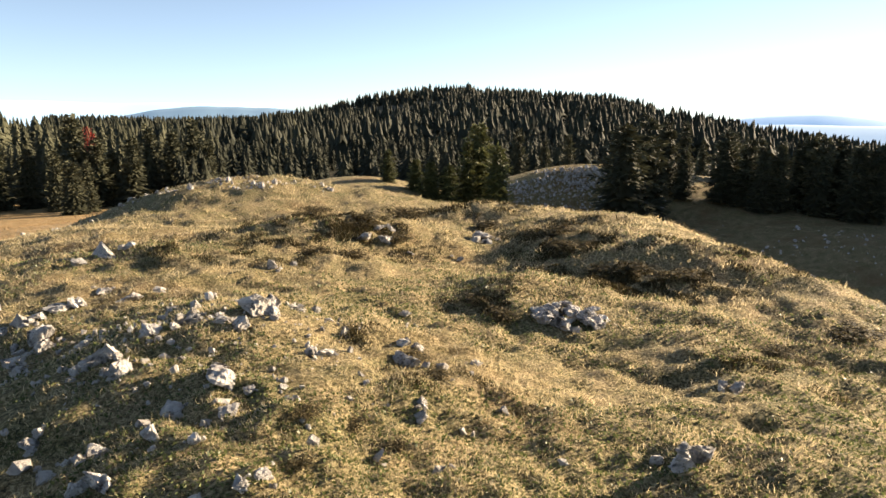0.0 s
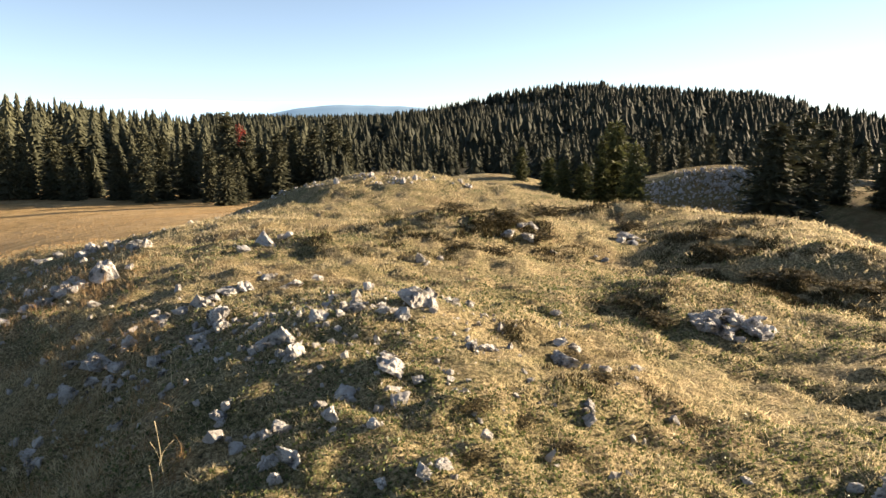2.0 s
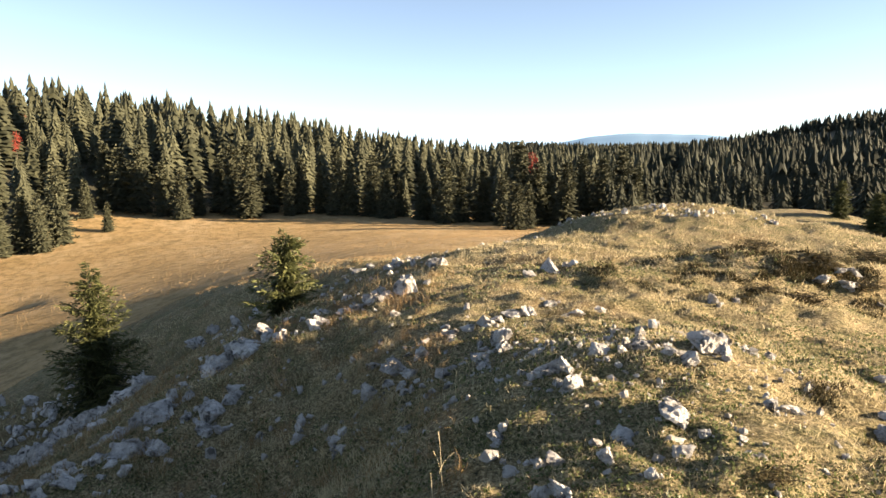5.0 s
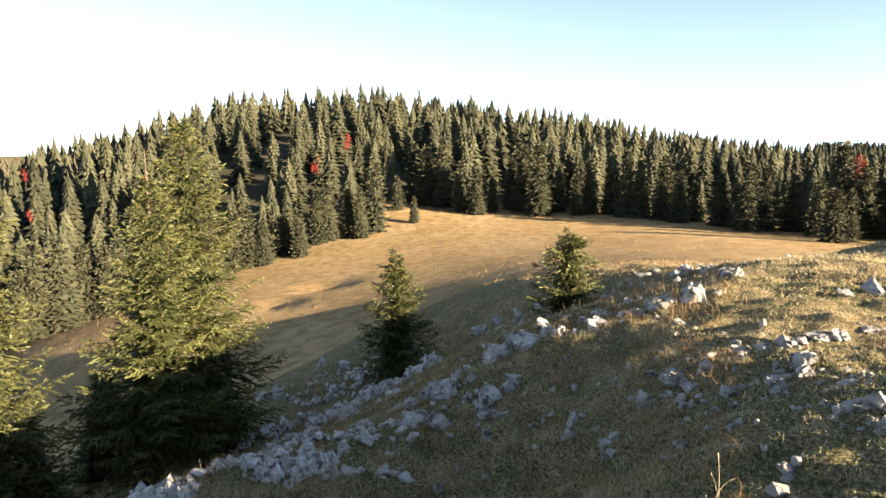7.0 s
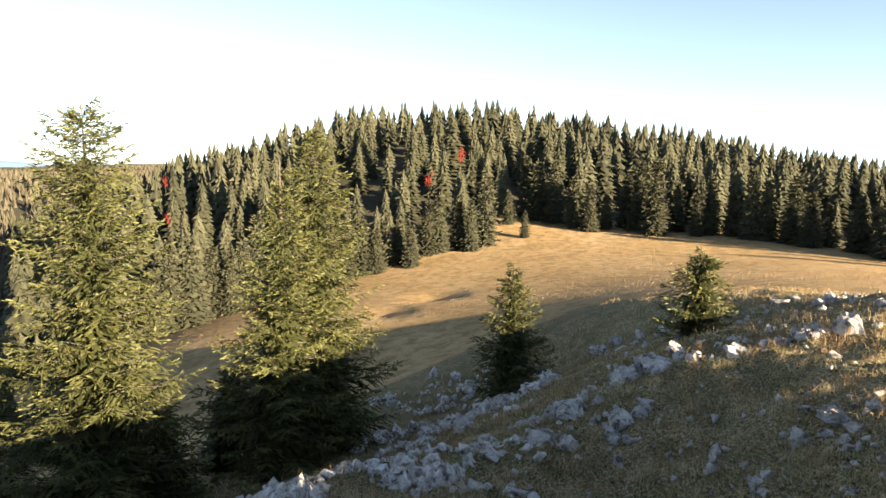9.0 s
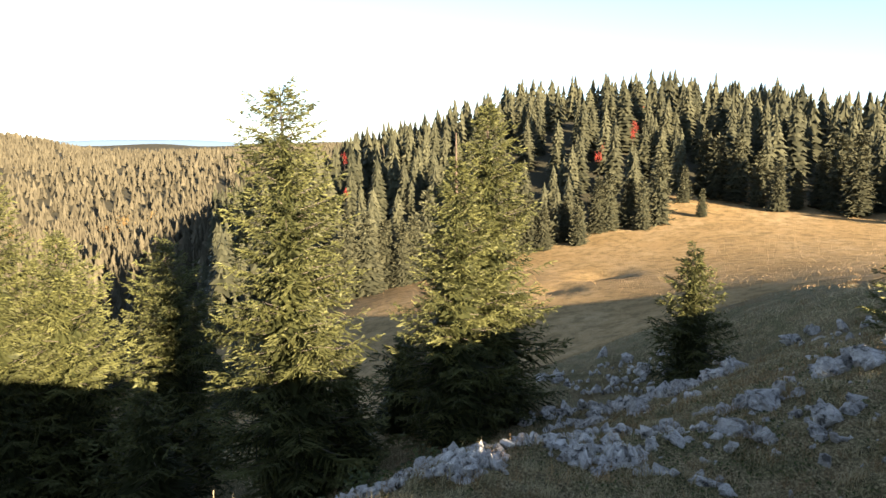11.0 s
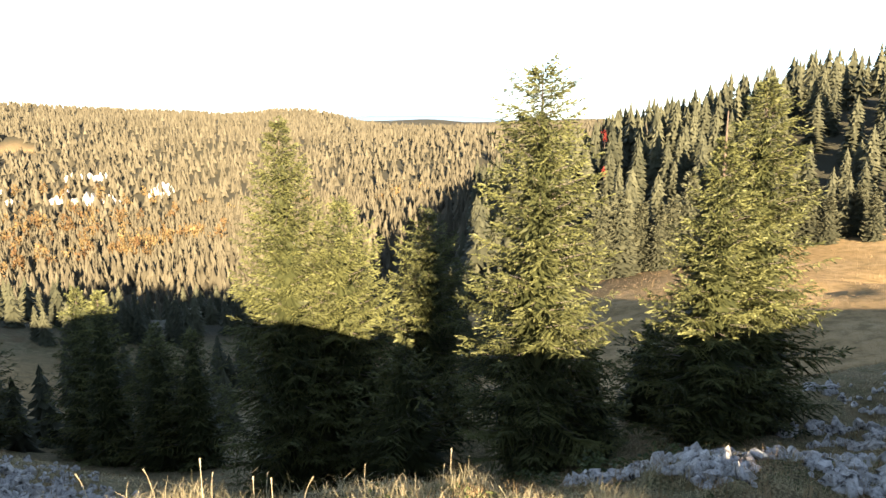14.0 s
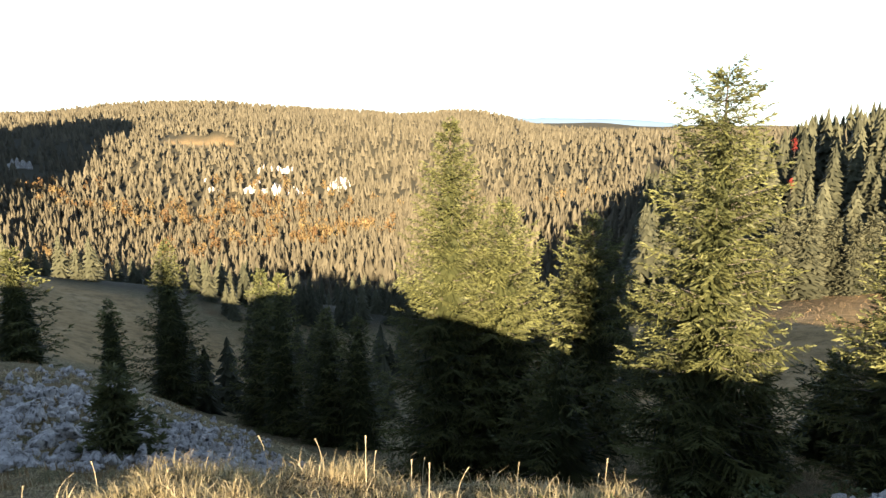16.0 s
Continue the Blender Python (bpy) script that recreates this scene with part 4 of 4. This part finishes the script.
def stone_pile():
    g = np.random.default_rng(4)
    for k in range(46):
        a, r = g.uniform(0, 6.28), 0.36 * math.sqrt(g.uniform(0, 1))
        x, y = 1.28 + r * math.cos(a), 6.62 + 0.75 * r * math.sin(a)
        lift = 0.07 * (1 - (r / 0.36) ** 2) * g.uniform(0.0, 1.0)
        place_stone(STONES[g.integers(9)], x, y, g.uniform(0.10, 0.19), g.uniform(0.35, 0.65), "grey limestone in a low heap on the grass", "heap of stones", g, float(ground(x, y)) + lift, 0.1)
    # little cairn: flat stones stacked, a leaning slab beside it
    x, y = 1.235, 3.235
    z = float(ground(x, y)) - 0.01
    for k, (w, h) in enumerate(((0.115, 0.075), (0.095, 0.028), (0.085, 0.026), (0.075, 0.024), (0.06, 0.022))):
        ob = new("cairn_stone", STONES[k])
        ob.matrix_basis = pose(x + 0.008 * math.sin(3 * k), y, z + h / 2, g.normal(0, 3), g.normal(0, 3), 70 * k) @ Matrix.Diagonal((w * 1.2, w * 1.05, h * 1.02, 1))
        tagged(ob, "flat grey stone stacked in a little cairn", "stone", "stones of the cairn")
        z += h * 0.93
    place_stone(STONES[6], 1.36, 3.33, 0.17, 0.7, "pale upright limestone slab beside the little cairn", "stones of the cairn", g, None, 0.15, 8, "cairn_stone")
    place_stone(STONES[7], 1.16, 3.40, 0.09, 0.7, "small pale stone beside the little cairn", "stones of the cairn", g, None, 0.15, 8, "cairn_stone")


stone_pile()


def scree(name, label, patches, seed, mat=SCREE):
    """Heaped broken stone as one mesh. patches: x, y, half-length, half-width, turn, count, least and greatest size."""
    g = np.random.default_rng(seed)
    kinds = []
    for me in SMALL_STONES:
        v = np.array([p.co[:] for p in me.vertices])
        f = np.array([p.vertices[:] for p in me.polygons])
        kinds.append((v, f))
    V, F, base = [], [], 0
    for cx, cy, a, b, turn, n, lo, hi in patches:
        r, th = np.sqrt(g.uniform(0, 1, n)), g.uniform(0, 6.283, n)
        u, w = a * r * np.cos(th), b * r * np.sin(th)
        c, s = math.cos(radians(turn)), math.sin(radians(turn))
        x, y = cx + u * c - w * s, cy + u * s + w * c
        keep = (smooth_noise(x, y, max(a, b) * 0.35, seed) > -0.35 + 0.6 * (r - 0.6)) & (np.hypot(x + 0.4, y) > 2.8)
        x, y = x[keep], y[keep]
        z = ground(x, y)
        for xx, yy, zz in zip(x, y, z):
            v, f = kinds[g.integers(len(kinds))]
            size = lo * (hi / lo) ** (g.random() ** 1.6)
            q = Euler(g.uniform(-3.1, 3.1, 3).tolist()).to_matrix()
            V.append((v * np.array([1.2, 1.0, 0.75]) * size) @ np.array(q).T + np.array([xx, yy, zz + size * g.uniform(-0.2, 0.25)]))
            F.append(f + base)
            base += len(v)
    return tagged(new(name, mesh_from(name, np.concatenate(V), np.concatenate(F), mat, False)), label, "stones", kind="stuff")


scree("scree_slope", "patch of broken white limestone on the shaded slope",
      [(-6.75, 1.25, 1.75, 0.95, 80, 1500, 0.07, 0.20), (-6.3, 2.4, 1.0, 0.5, 80, 120, 0.06, 0.22), (-13.3, 5.4, 2.6, 1.4, 30, 420, 0.10, 0.45), (-16.5, 7.2, 3.5, 1.5, 30, 260, 0.10, 0.5),
       (-8.0, 5.6, 2.5, 1.2, 40, 120, 0.06, 0.26), (-11.0, 8.0, 3.0, 1.5, 40, 100, 0.08, 0.3)], 3)
scree("scree_gully", "wide fan of pale broken limestone in the hill's shadow",
      [(-8.2, -11.6, 3.6, 2.6, 60, 1500, 0.08, 0.42), (-8.6, -8.2, 3.2, 1.8, 60, 900, 0.07, 0.36), (-8.6, -6.2, 1.8, 1.2, 40, 200, 0.07, 0.3), (-7.0, -14.5, 2.5, 2.5, 0, 400, 0.1, 0.4), (-10.3, -14.3, 2.5, 2.2, 0, 150, 0.08, 0.3), (-11.0, -17.5, 3.5, 2.2, 20, 120, 0.08, 0.32), (-11.8, -11.2, 2.6, 1.6, 45, 260, 0.08, 0.32)], 6)
scree("scree_knoll", "grey scree on the shaded face of a knoll",
      [(8.5, 52.5, 5.0, 4.5, 0, 1300, 0.10, 0.42), (13.0, 52.5, 4.0, 4.5, 0, 850, 0.10, 0.42), (21.0, 38.0, 8.0, 5.0, 120, 160, 0.08, 0.4)], 9, LIMESTONE)
scree("scree_crest", "broken limestone breaking through the turf of the crest",
      [(-5.8, 17.8, 3.0, 0.9, 0, 170, 0.05, 0.20), (-8.8, 14.5, 2.6, 1.2, 70, 60, 0.06, 0.22), (-9.0, 11.0, 2.0, 1.2, 60, 60, 0.06, 0.22), (-2.2, 4.7, 1.8, 1.2, 20, 260, 0.02, 0.085), (-5.4, 4.6, 2.0, 1.4, 30, 80, 0.03, 0.10), (-1.4, 3.9, 1.2, 0.9, 0, 110, 0.015, 0.06),
       (-1.6, 3.9, 2.0, 1.5, 0, 60, 0.03, 0.11), (-2.9, 5.4, 2.0, 0.9, 20, 110, 0.04, 0.16), (-5.6, 5.2, 2.4, 1.6, 30, 60, 0.05, 0.18), (-5.2, 3.6, 1.9, 1.6, 30, 40, 0.04, 0.15), (-1.2, 5.0, 1.9, 1.5, 0, 36, 0.03, 0.09)], 12, LIMESTONE)


def cliffs():
    g = np.random.default_rng(21)
    crags = []
    for k in range(4):
        m, n = 17, 7
        # a broken rock wall: upright ribs of uneven height and depth
        rise, depth = g.uniform(0.45, 1.0, m), g.uniform(-0.16, 0.16, m)
        i, j = np.meshgrid(np.arange(m), np.arange(n), indexing="ij")
        x = (i / (m - 1) - 0.5) * 1.5 + g.normal(0, 0.02, i.shape)
        z = -0.7 + (j / (n - 1)) * 1.4 * rise[i] * np.sin(np.pi * (i + 0.7) / (m + 0.4)) ** 0.5 + g.normal(0, 0.03, i.shape)
        y = depth[i] + 0.18 * (j / (n - 1)) + g.normal(0, 0.05, i.shape)
        front = np.stack([x, y, z], -1).reshape(-1, 3)
        back = np.stack([x[:, -1], y[:, -1] + 0.5, z[:, -1] - 0.15], -1)
        a, b = np.meshgrid(np.arange(m - 1), np.arange(n - 1), indexing="ij")
        f = np.stack([a * n + b, (a + 1) * n + b, (a + 1) * n + b + 1, a * n + b + 1], -1).reshape(-1, 4)
        c = np.arange(m - 1)
        top = np.stack([c * n + n - 1, (c + 1) * n + n - 1, m * n + c + 1, m * n + c], -1)
        crags.append(mesh_from("limestone_cliff", np.concatenate([front, back]), np.concatenate([f, top]), LIMESTONE, False))
    for x, y, w, h in ((-418, -376, 9, 9), (-423, -358, 15, 11), (-431, -345, 11, 9), (-479, -414, 11, 10), (-486, -404, 9, 8), (-493, -399, 10, 9), (-455, -324, 8, 10), (-475, -329, 11, 10), (-398, -396, 8, 6), (-425, -428, 6, 6), (-397, -293, 8, 5), (-347, -554, 14, 10), (-440, -390, 7, 6), (-462, -318, 7, 8)):
        ob = new("limestone_cliff", crags[g.integers(4)])
        z = float(ground(x, y))
        ob.matrix_basis = pose(x, y, z + h * 0.45, 0, 0, g.uniform(-25, 25) + 132) @ Matrix.Diagonal((w * 0.95, w * 0.9, h * 0.75, 1))
        tagged(ob, "white limestone crag standing out of the valley wood", "cliff", "crags across the valley")


cliffs()


# ---- grass ----
def blades(name, label, x, y, height, width, tone, gen, lean=0.5, mat=None, bent=False):
    """Single pointed blades; bent ones curl over at half their length."""
    n = len(x)
    z = ground(x, y)
    a = gen.uniform(0, 6.283, n)
    side = np.stack([np.cos(a), np.sin(a), np.zeros(n)], -1) * (width / 2)[:, None]
    b = gen.uniform(0, 6.283, n)
    tilt = np.minimum(np.abs(gen.normal(0, lean, n)), 1.5) if lean < 1 else np.clip(gen.normal(1.0, 0.33, n), 0.1, 1.45)
    out = np.stack([np.cos(b), np.sin(b), np.zeros(n)], -1)
    up = np.array([0, 0, 1.0])
    p = np.stack([x, y, z - 0.008], -1)
    if not bent:
        top = out * (np.sin(tilt) * height)[:, None] + up * (np.cos(tilt) * height)[:, None]
        v = np.stack([p - side, p + side, p + top], 1)
        if mat is HERBS:          # broad-tipped leaves
            v = np.stack([p + top - side * 0.9, p + top * 0.9 + side, p], 1)
        v = v.reshape(-1, 3)
        f = np.arange(3 * n).reshape(-1, 3)
        per = 3
    else:
        mid = p + out * (np.sin(tilt) * height * 0.55)[:, None] + up * (np.cos(tilt) * height * 0.55)[:, None]
        over = np.minimum(tilt + gen.uniform(0.3, 1.3, n), 2.2)
        tip = mid + out * (np.sin(over) * height * 0.5)[:, None] + up * (np.cos(over) * height * 0.5)[:, None]
        v = np.stack([p - side, p + side, mid + side * 0.7, mid - side * 0.7, tip], 1).reshape(-1, 3)
        i = np.arange(n)[:, None] * 5
        f = np.concatenate([i + np.array(t) for t in ((0, 1, 2), (0, 2, 3), (3, 2, 4))])
        per = 5
    return tagged(new(name, mesh_from(name, v, f, mat or GRASS, True, tone=np.repeat(np.clip(tone, 0, 1), per))), label, "grass", kind="stuff")


def sector(gen, n, r0, r1, b0, b1, power=1.0):
    r = r0 * (r1 / r0) ** (gen.uniform(0, 1, n) ** power)
    b = np.radians(gen.uniform(b0, b1, n))
    return -r * np.sin(b), r * np.cos(b), r


def turf():
    g = np.random.default_rng(8)
    # matted short grass, most of it lying
    x, y, r = sector(g, 560000, 1.9, 20, -42, 150, 0.95)
    patch = smooth_noise(x, y, 0.9, 21) * 0.45 + smooth_noise(x, y, 0.25, 22) * 0.65 + 0.6 * smooth_noise(x, y, 2.4, 23)
    bare = smooth_noise(x, y, 0.45, 24) + 0.5 * smooth_noise(x, y, 0.16, 25)
    keep = bare > -0.45 + 0.2 * g.normal(0, 1, len(x))
    x, y, r, patch = x[keep], y[keep], r[keep], patch[keep]
    tone = 0.62 + 0.36 * patch + g.normal(0, 0.30, len(x)) + 0.3 * (g.random(len(x)) < 0.08)
    h = (0.020 + 0.0042 * r) * g.uniform(0.4, 1.5, len(x)) * (1 + 0.35 * np.clip(patch, -0.8, 1))
    blades("turf_grass", "short matted yellow-green mountain grass", x, y, h, 0.0022 + 0.0010 * r, tone, g, 1.05)
    # leafy green herbs between
    x, y, r = sector(g, 130000, 1.9, 11, -42, 110, 1.0)
    leafy = smooth_noise(x, y, 1.4, 26) + 0.6 * smooth_noise(x, y, 0.4, 27)
    keep = leafy > -0.12
    x, y, r = x[keep], y[keep], r[keep]
    blades("low_herbs", "low leafy green herbs in the turf", x, y, g.uniform(0.010, 0.026, len(x)) * (0.8 + r / 10), g.uniform(0.010, 0.022, len(x)) * (0.7 + r / 10), g.uniform(0, 1, len(x)), g, 0.9, HERBS)
    # dwarf heath on the humps; its dark patches also stand in for their shaded sides
    dark = [(-1.9, 9.4, 0.6), (-1.3, 10.2, 0.6), (-1.0, 10.9, 0.5), (2.05, 10.8, 0.45), (2.2, 9.5, 0.55), (2.6, 8.6, 0.5), (3.1, 8.4, 0.4), (0.5, 7.0, 0.28), (-2.5, 13.5, 0.6)]
    patches = [(q[0], q[1], q[2]) for q in HUMPS[:14]] + dark + dark
    hx, hy, hs = [np.array(v) for v in zip(*patches)]
    k = g.integers(0, len(patches), 150000)
    x, y = hx[k] + hs[k] * g.normal(-0.3, 0.95, len(k)), hy[k] + hs[k] * g.normal(-0.2, 0.75, len(k))
    clump = smooth_noise(x, y, 0.30, 41) + 0.6 * smooth_noise(x, y, 0.12, 42)
    keep = clump > -0.1
    x, y, clump = x[keep], y[keep], clump[keep]
    r = np.hypot(x, y)
    blades("dwarf_heath", "low brown and green heath on humps of the turf", x, y, (0.02 + 0.05 * np.clip(clump, 0, 1)) * g.uniform(0.5, 1.3, len(x)) * (0.4 + r / 14), g.uniform(0.006, 0.012, len(x)) * (0.5 + r / 9), g.uniform(0, 1, len(x)) ** 1.5, g, 0.7, HEATHER)
    # tussocks
    n, m = 900, 26
    cx, cy, cr = sector(g, n, 2.2, 16, -42, 152, 0.8)
    k = np.repeat(0.6 + cr / 8, m)
    x, y = np.repeat(cx, m) + g.normal(0, 0.035, n * m) * k, np.repeat(cy, m) + g.normal(0, 0.035, n * m) * k
    h = np.repeat(g.uniform(0.015, 0.045, n), m) * g.uniform(0.5, 1.3, n * m)
    tone = np.repeat(g.uniform(0.15, 0.95, n), m) + g.normal(0, 0.15, n * m)
    blades("grass_tussocks", "tussocks of bleached and green grass", x, y, h * 1.6, 0.0022 + 0.0008 * np.repeat(cr, m), tone, g, 0.8, None, True)
    # long bleached grass on the brink and the shaded slope
    g2 = np.random.default_rng(18)
    x1, y1, _ = sector(g2, 330, 2.3, 3.5, 84, 152)
    x2, y2, _ = sector(g2, 420, 3.6, 8.5, 40, 92)
    cx, cy = np.concatenate([x1 - 0.5, x2]), np.concatenate([y1 - 0.2, y2])
    n, m = len(cx), 50
    x, y = np.repeat(cx, m) + g2.normal(0, 0.05, n * m), np.repeat(cy, m) + g2.normal(0, 0.05, n * m)
    h = np.repeat(g2.uniform(0.04, 0.13, n) * np.where(np.arange(n) < 330, 1.0, 1.35), m) * g2.uniform(0.5, 1.3, n * m)
    tone = np.repeat(g2.uniform(0.4, 1.0, n), m) + g2.normal(0, 0.14, n * m)
    blades("long_dry_grass", "long bleached grass along the brink of the slope", x, y, h, np.full(n * m, 0.0038), tone, g2, 0.7, None, True)
    # dry brown tufts on the side away from the sun
    g3 = np.random.default_rng(28)
    cx, cy, cr = sector(g3, 1300, 2.8, 10.0, 36, 108, 0.75)
    n, m = len(cx), 34
    x, y = np.repeat(cx, m) + g3.normal(0, 0.05, n * m), np.repeat(cy, m) + g3.normal(0, 0.05, n * m)
    h = np.repeat((0.05 + 0.17 * g3.random(n) ** 2) * np.clip(cr / 6.5, 0.4, 1), m) * g3.uniform(0.4, 1.3, n * m)
    tone = np.repeat(g3.uniform(-0.3, 0.8, n), m) + g3.normal(0, 0.2, n * m)
    blades("brown_tufts", "tufts of dry brown grass on the stony slope", x, y, h, np.full(n * m, 0.0042), tone, g3, 0.75, STRAW, True)
    cx, cy, cr = sector(g3, 900, 9.0, 30.0, 36, 82)
    n, m = len(cx), 20
    x, y = np.repeat(cx, m) + g3.normal(0, 0.12, n * m), np.repeat(cy, m) + g3.normal(0, 0.12, n * m)
    h = np.repeat(g3.uniform(0.05, 0.16, n), m) * g3.uniform(0.4, 1.3, n * m)
    tone = np.repeat(g3.uniform(-0.3, 0.7, n), m) + g3.normal(0, 0.2, n * m)
    blades("rough_grass", "rough dry grass between the rim and the meadow", x, y, h, np.full(n * m, 0.012), tone, g3, 0.75, STRAW)
    cx, cy, cr = sector(g3, 620, 8.0, 27.0, 104, 152)
    n, m = len(cx), 26
    x, y = np.repeat(cx, m) + g3.normal(0, 0.14, n * m), np.repeat(cy, m) + g3.normal(0, 0.14, n * m)
    h = np.repeat(g3.uniform(0.06, 0.2, n), m) * g3.uniform(0.4, 1.3, n * m)
    tone = np.repeat(g3.uniform(-0.4, 0.5, n), m) + g3.normal(0, 0.2, n * m)
    blades("brown_grass", "rough brown grass among the stones of the shaded slope", x, y, h, np.full(n * m, 0.014), tone, g3, 0.75, STRAW)
    # standing grass of the meadow
    x, y, r = sector(g, 130000, 20, 112, 12, 112, 0.62)
    b = bearing(x, y)
    keep = r < meadow_edge(b) + 4
    x, y, r = x[keep], y[keep], r[keep]
    patch = smooth_noise(x, y, 5.0, 31) * 0.5 + smooth_noise(x, y, 1.6, 32) * 0.5
    blades("meadow_grass", "standing straw-coloured grass of the autumn meadow", x, y, g.uniform(0.03, 0.07, len(x)) * (0.6 + r / 60), 0.012 + 0.0004 * r, 0.30 + 0.35 * patch + g.normal(0, 0.10, len(x)), g, 0.7, STRAW)


turf()


def stalks():
    """Single tall seed stalks, bent over."""
    g = np.random.default_rng(52)
    V, F, base = [], [], 0
    x1, y1, _ = sector(g, 30, 2.7, 3.7, 86, 150)
    x2, y2, _ = sector(g, 46, 3.0, 7.0, 36, 86)
    for x, y in zip(np.concatenate([x1 - 0.5, x2]), np.concatenate([y1 - 0.2, y2])):
        h, a, bend = g.uniform(0.12, 0.30), g.uniform(0, 6.28), g.uniform(0.1, 1.3)
        u = np.linspace(0, 1, 6)
        px, pz = h * bend * 0.5 * u ** 2.2, h * (u - 0.35 * bend * u ** 2.6)
        w = 0.0022 * (1 - 0.5 * u) + 0.0025 * (u > 0.85)
        c = np.stack([x + px * math.cos(a), y + px * math.sin(a), float(ground(x, y)) + pz], -1)
        s = np.array([-math.sin(a), math.cos(a), 0])
        V += [c - s * w[:, None], c + s * w[:, None]]
        i = np.arange(5)
        F.append(np.stack([base + i, base + i + 1, base + i + 7, base + i + 6], -1))
        base += 12
    n = sum(len(v) for v in V)
    tagged(new("grass_stalks", mesh_from("grass_stalks", np.concatenate(V), np.concatenate(F), GRASS, True, tone=np.full(n, 0.95))), "tall bleached seed stalks bending over the brink", "grass", kind="stuff")


stalks()


def shrubs():
    g = np.random.default_rng(66)
    for k, (x, y, s) in enumerate(((-7.9, 0.0, 0.42), (-8.1, -0.6, 0.36), (-7.6, 0.6, 0.34), (-7.2, -1.5, 0.3))):
        v, f, t = leafy_mesh("leaves", g, 22, 30, 0.045, SHRUB)
        v = (v - np.array([0, 0, 0.35])) * np.array([2.2, 2.2, 1.0])
        shrub = new("shrub")
        shrub.matrix_basis = pose(x, y, float(ground(x, y)), 0, 0, 60 * k) @ Matrix.Scale(s, 4)
        new("leaves", mesh_from("leaves", v, f, SHRUB, False, tone=t)).parent = shrub
        new("stem", cone_mesh("stem", 0.7, 0.02, BARK, gen=g)).parent = shrub
        tagged(shrub, "low green shrub at the edge of the scree", "shrub", "shrubs by the scree")


shrubs()


def heather():
    g = np.random.default_rng(71)
    kinds = []
    for k in range(3):
        v, f, t = leafy_mesh("leaves", g, 26, 40, 0.035, HEATHER)
        kinds.append(mesh_from("leaves", (v - np.array([0, 0, 0.38])) * np.array([2.0, 2.0, 0.45]), f, HEATHER, False, tone=t))
    stem = cone_mesh("stem", 0.4, 0.03, BARK, gen=g)
    # x, y, size; clumps on the humps also stand in for shaded turf
    for x, y, s in (
        (-0.49, 3.45, 0.13),
        (-0.73, 3.34, 0.14),
        (-1.34, 3.93, 0.19),
        (-0.66, 2.87, 0.10),
        (-0.25, 3.31, 0.11),
        (-0.06, 4.30, 0.19),
        (0.60, 6.62, 0.30),
        (-1.79, 9.42, 0.43),
        (-1.32, 9.42, 0.42),
        (-0.77, 10.68, 0.40),
        (-2.62, 13.94, 0.53),
        (1.97, 10.40, 0.47),
        (2.12, 9.11, 0.42),
        (2.52, 8.90, 0.41),
        (2.94, 8.35, 0.39),
        (1.94, 11.32, 0.43),
        (0.33, 7.13, 0.24),
        (2.63, 6.71, 0.24),
        (3.16, 6.11, 0.23),
        (3.25, 5.76, 0.20),
        (4.07, 6.49, 0.40),
        (0.79, 12.73, 0.47),
        (-0.87, 13.70, 0.61),
        (-1.32, 10.83, 0.49),
        (0.45, 4.07, 0.12),
        (-0.28, 4.87, 0.22),
    ):
        clump = new("heather_clump")
        clump.matrix_basis = pose(x, y, float(ground(x, y)) - 0.01, 0, 0, g.uniform(0, 360)) @ Matrix.Scale(s, 4)
        new("leaves", kinds[g.integers(3)]).parent = clump
        new("stem", stem).parent = clump
        tagged(clump, "low dark brown heather clump in the turf", "heather", "heather on the hilltop")


heather()
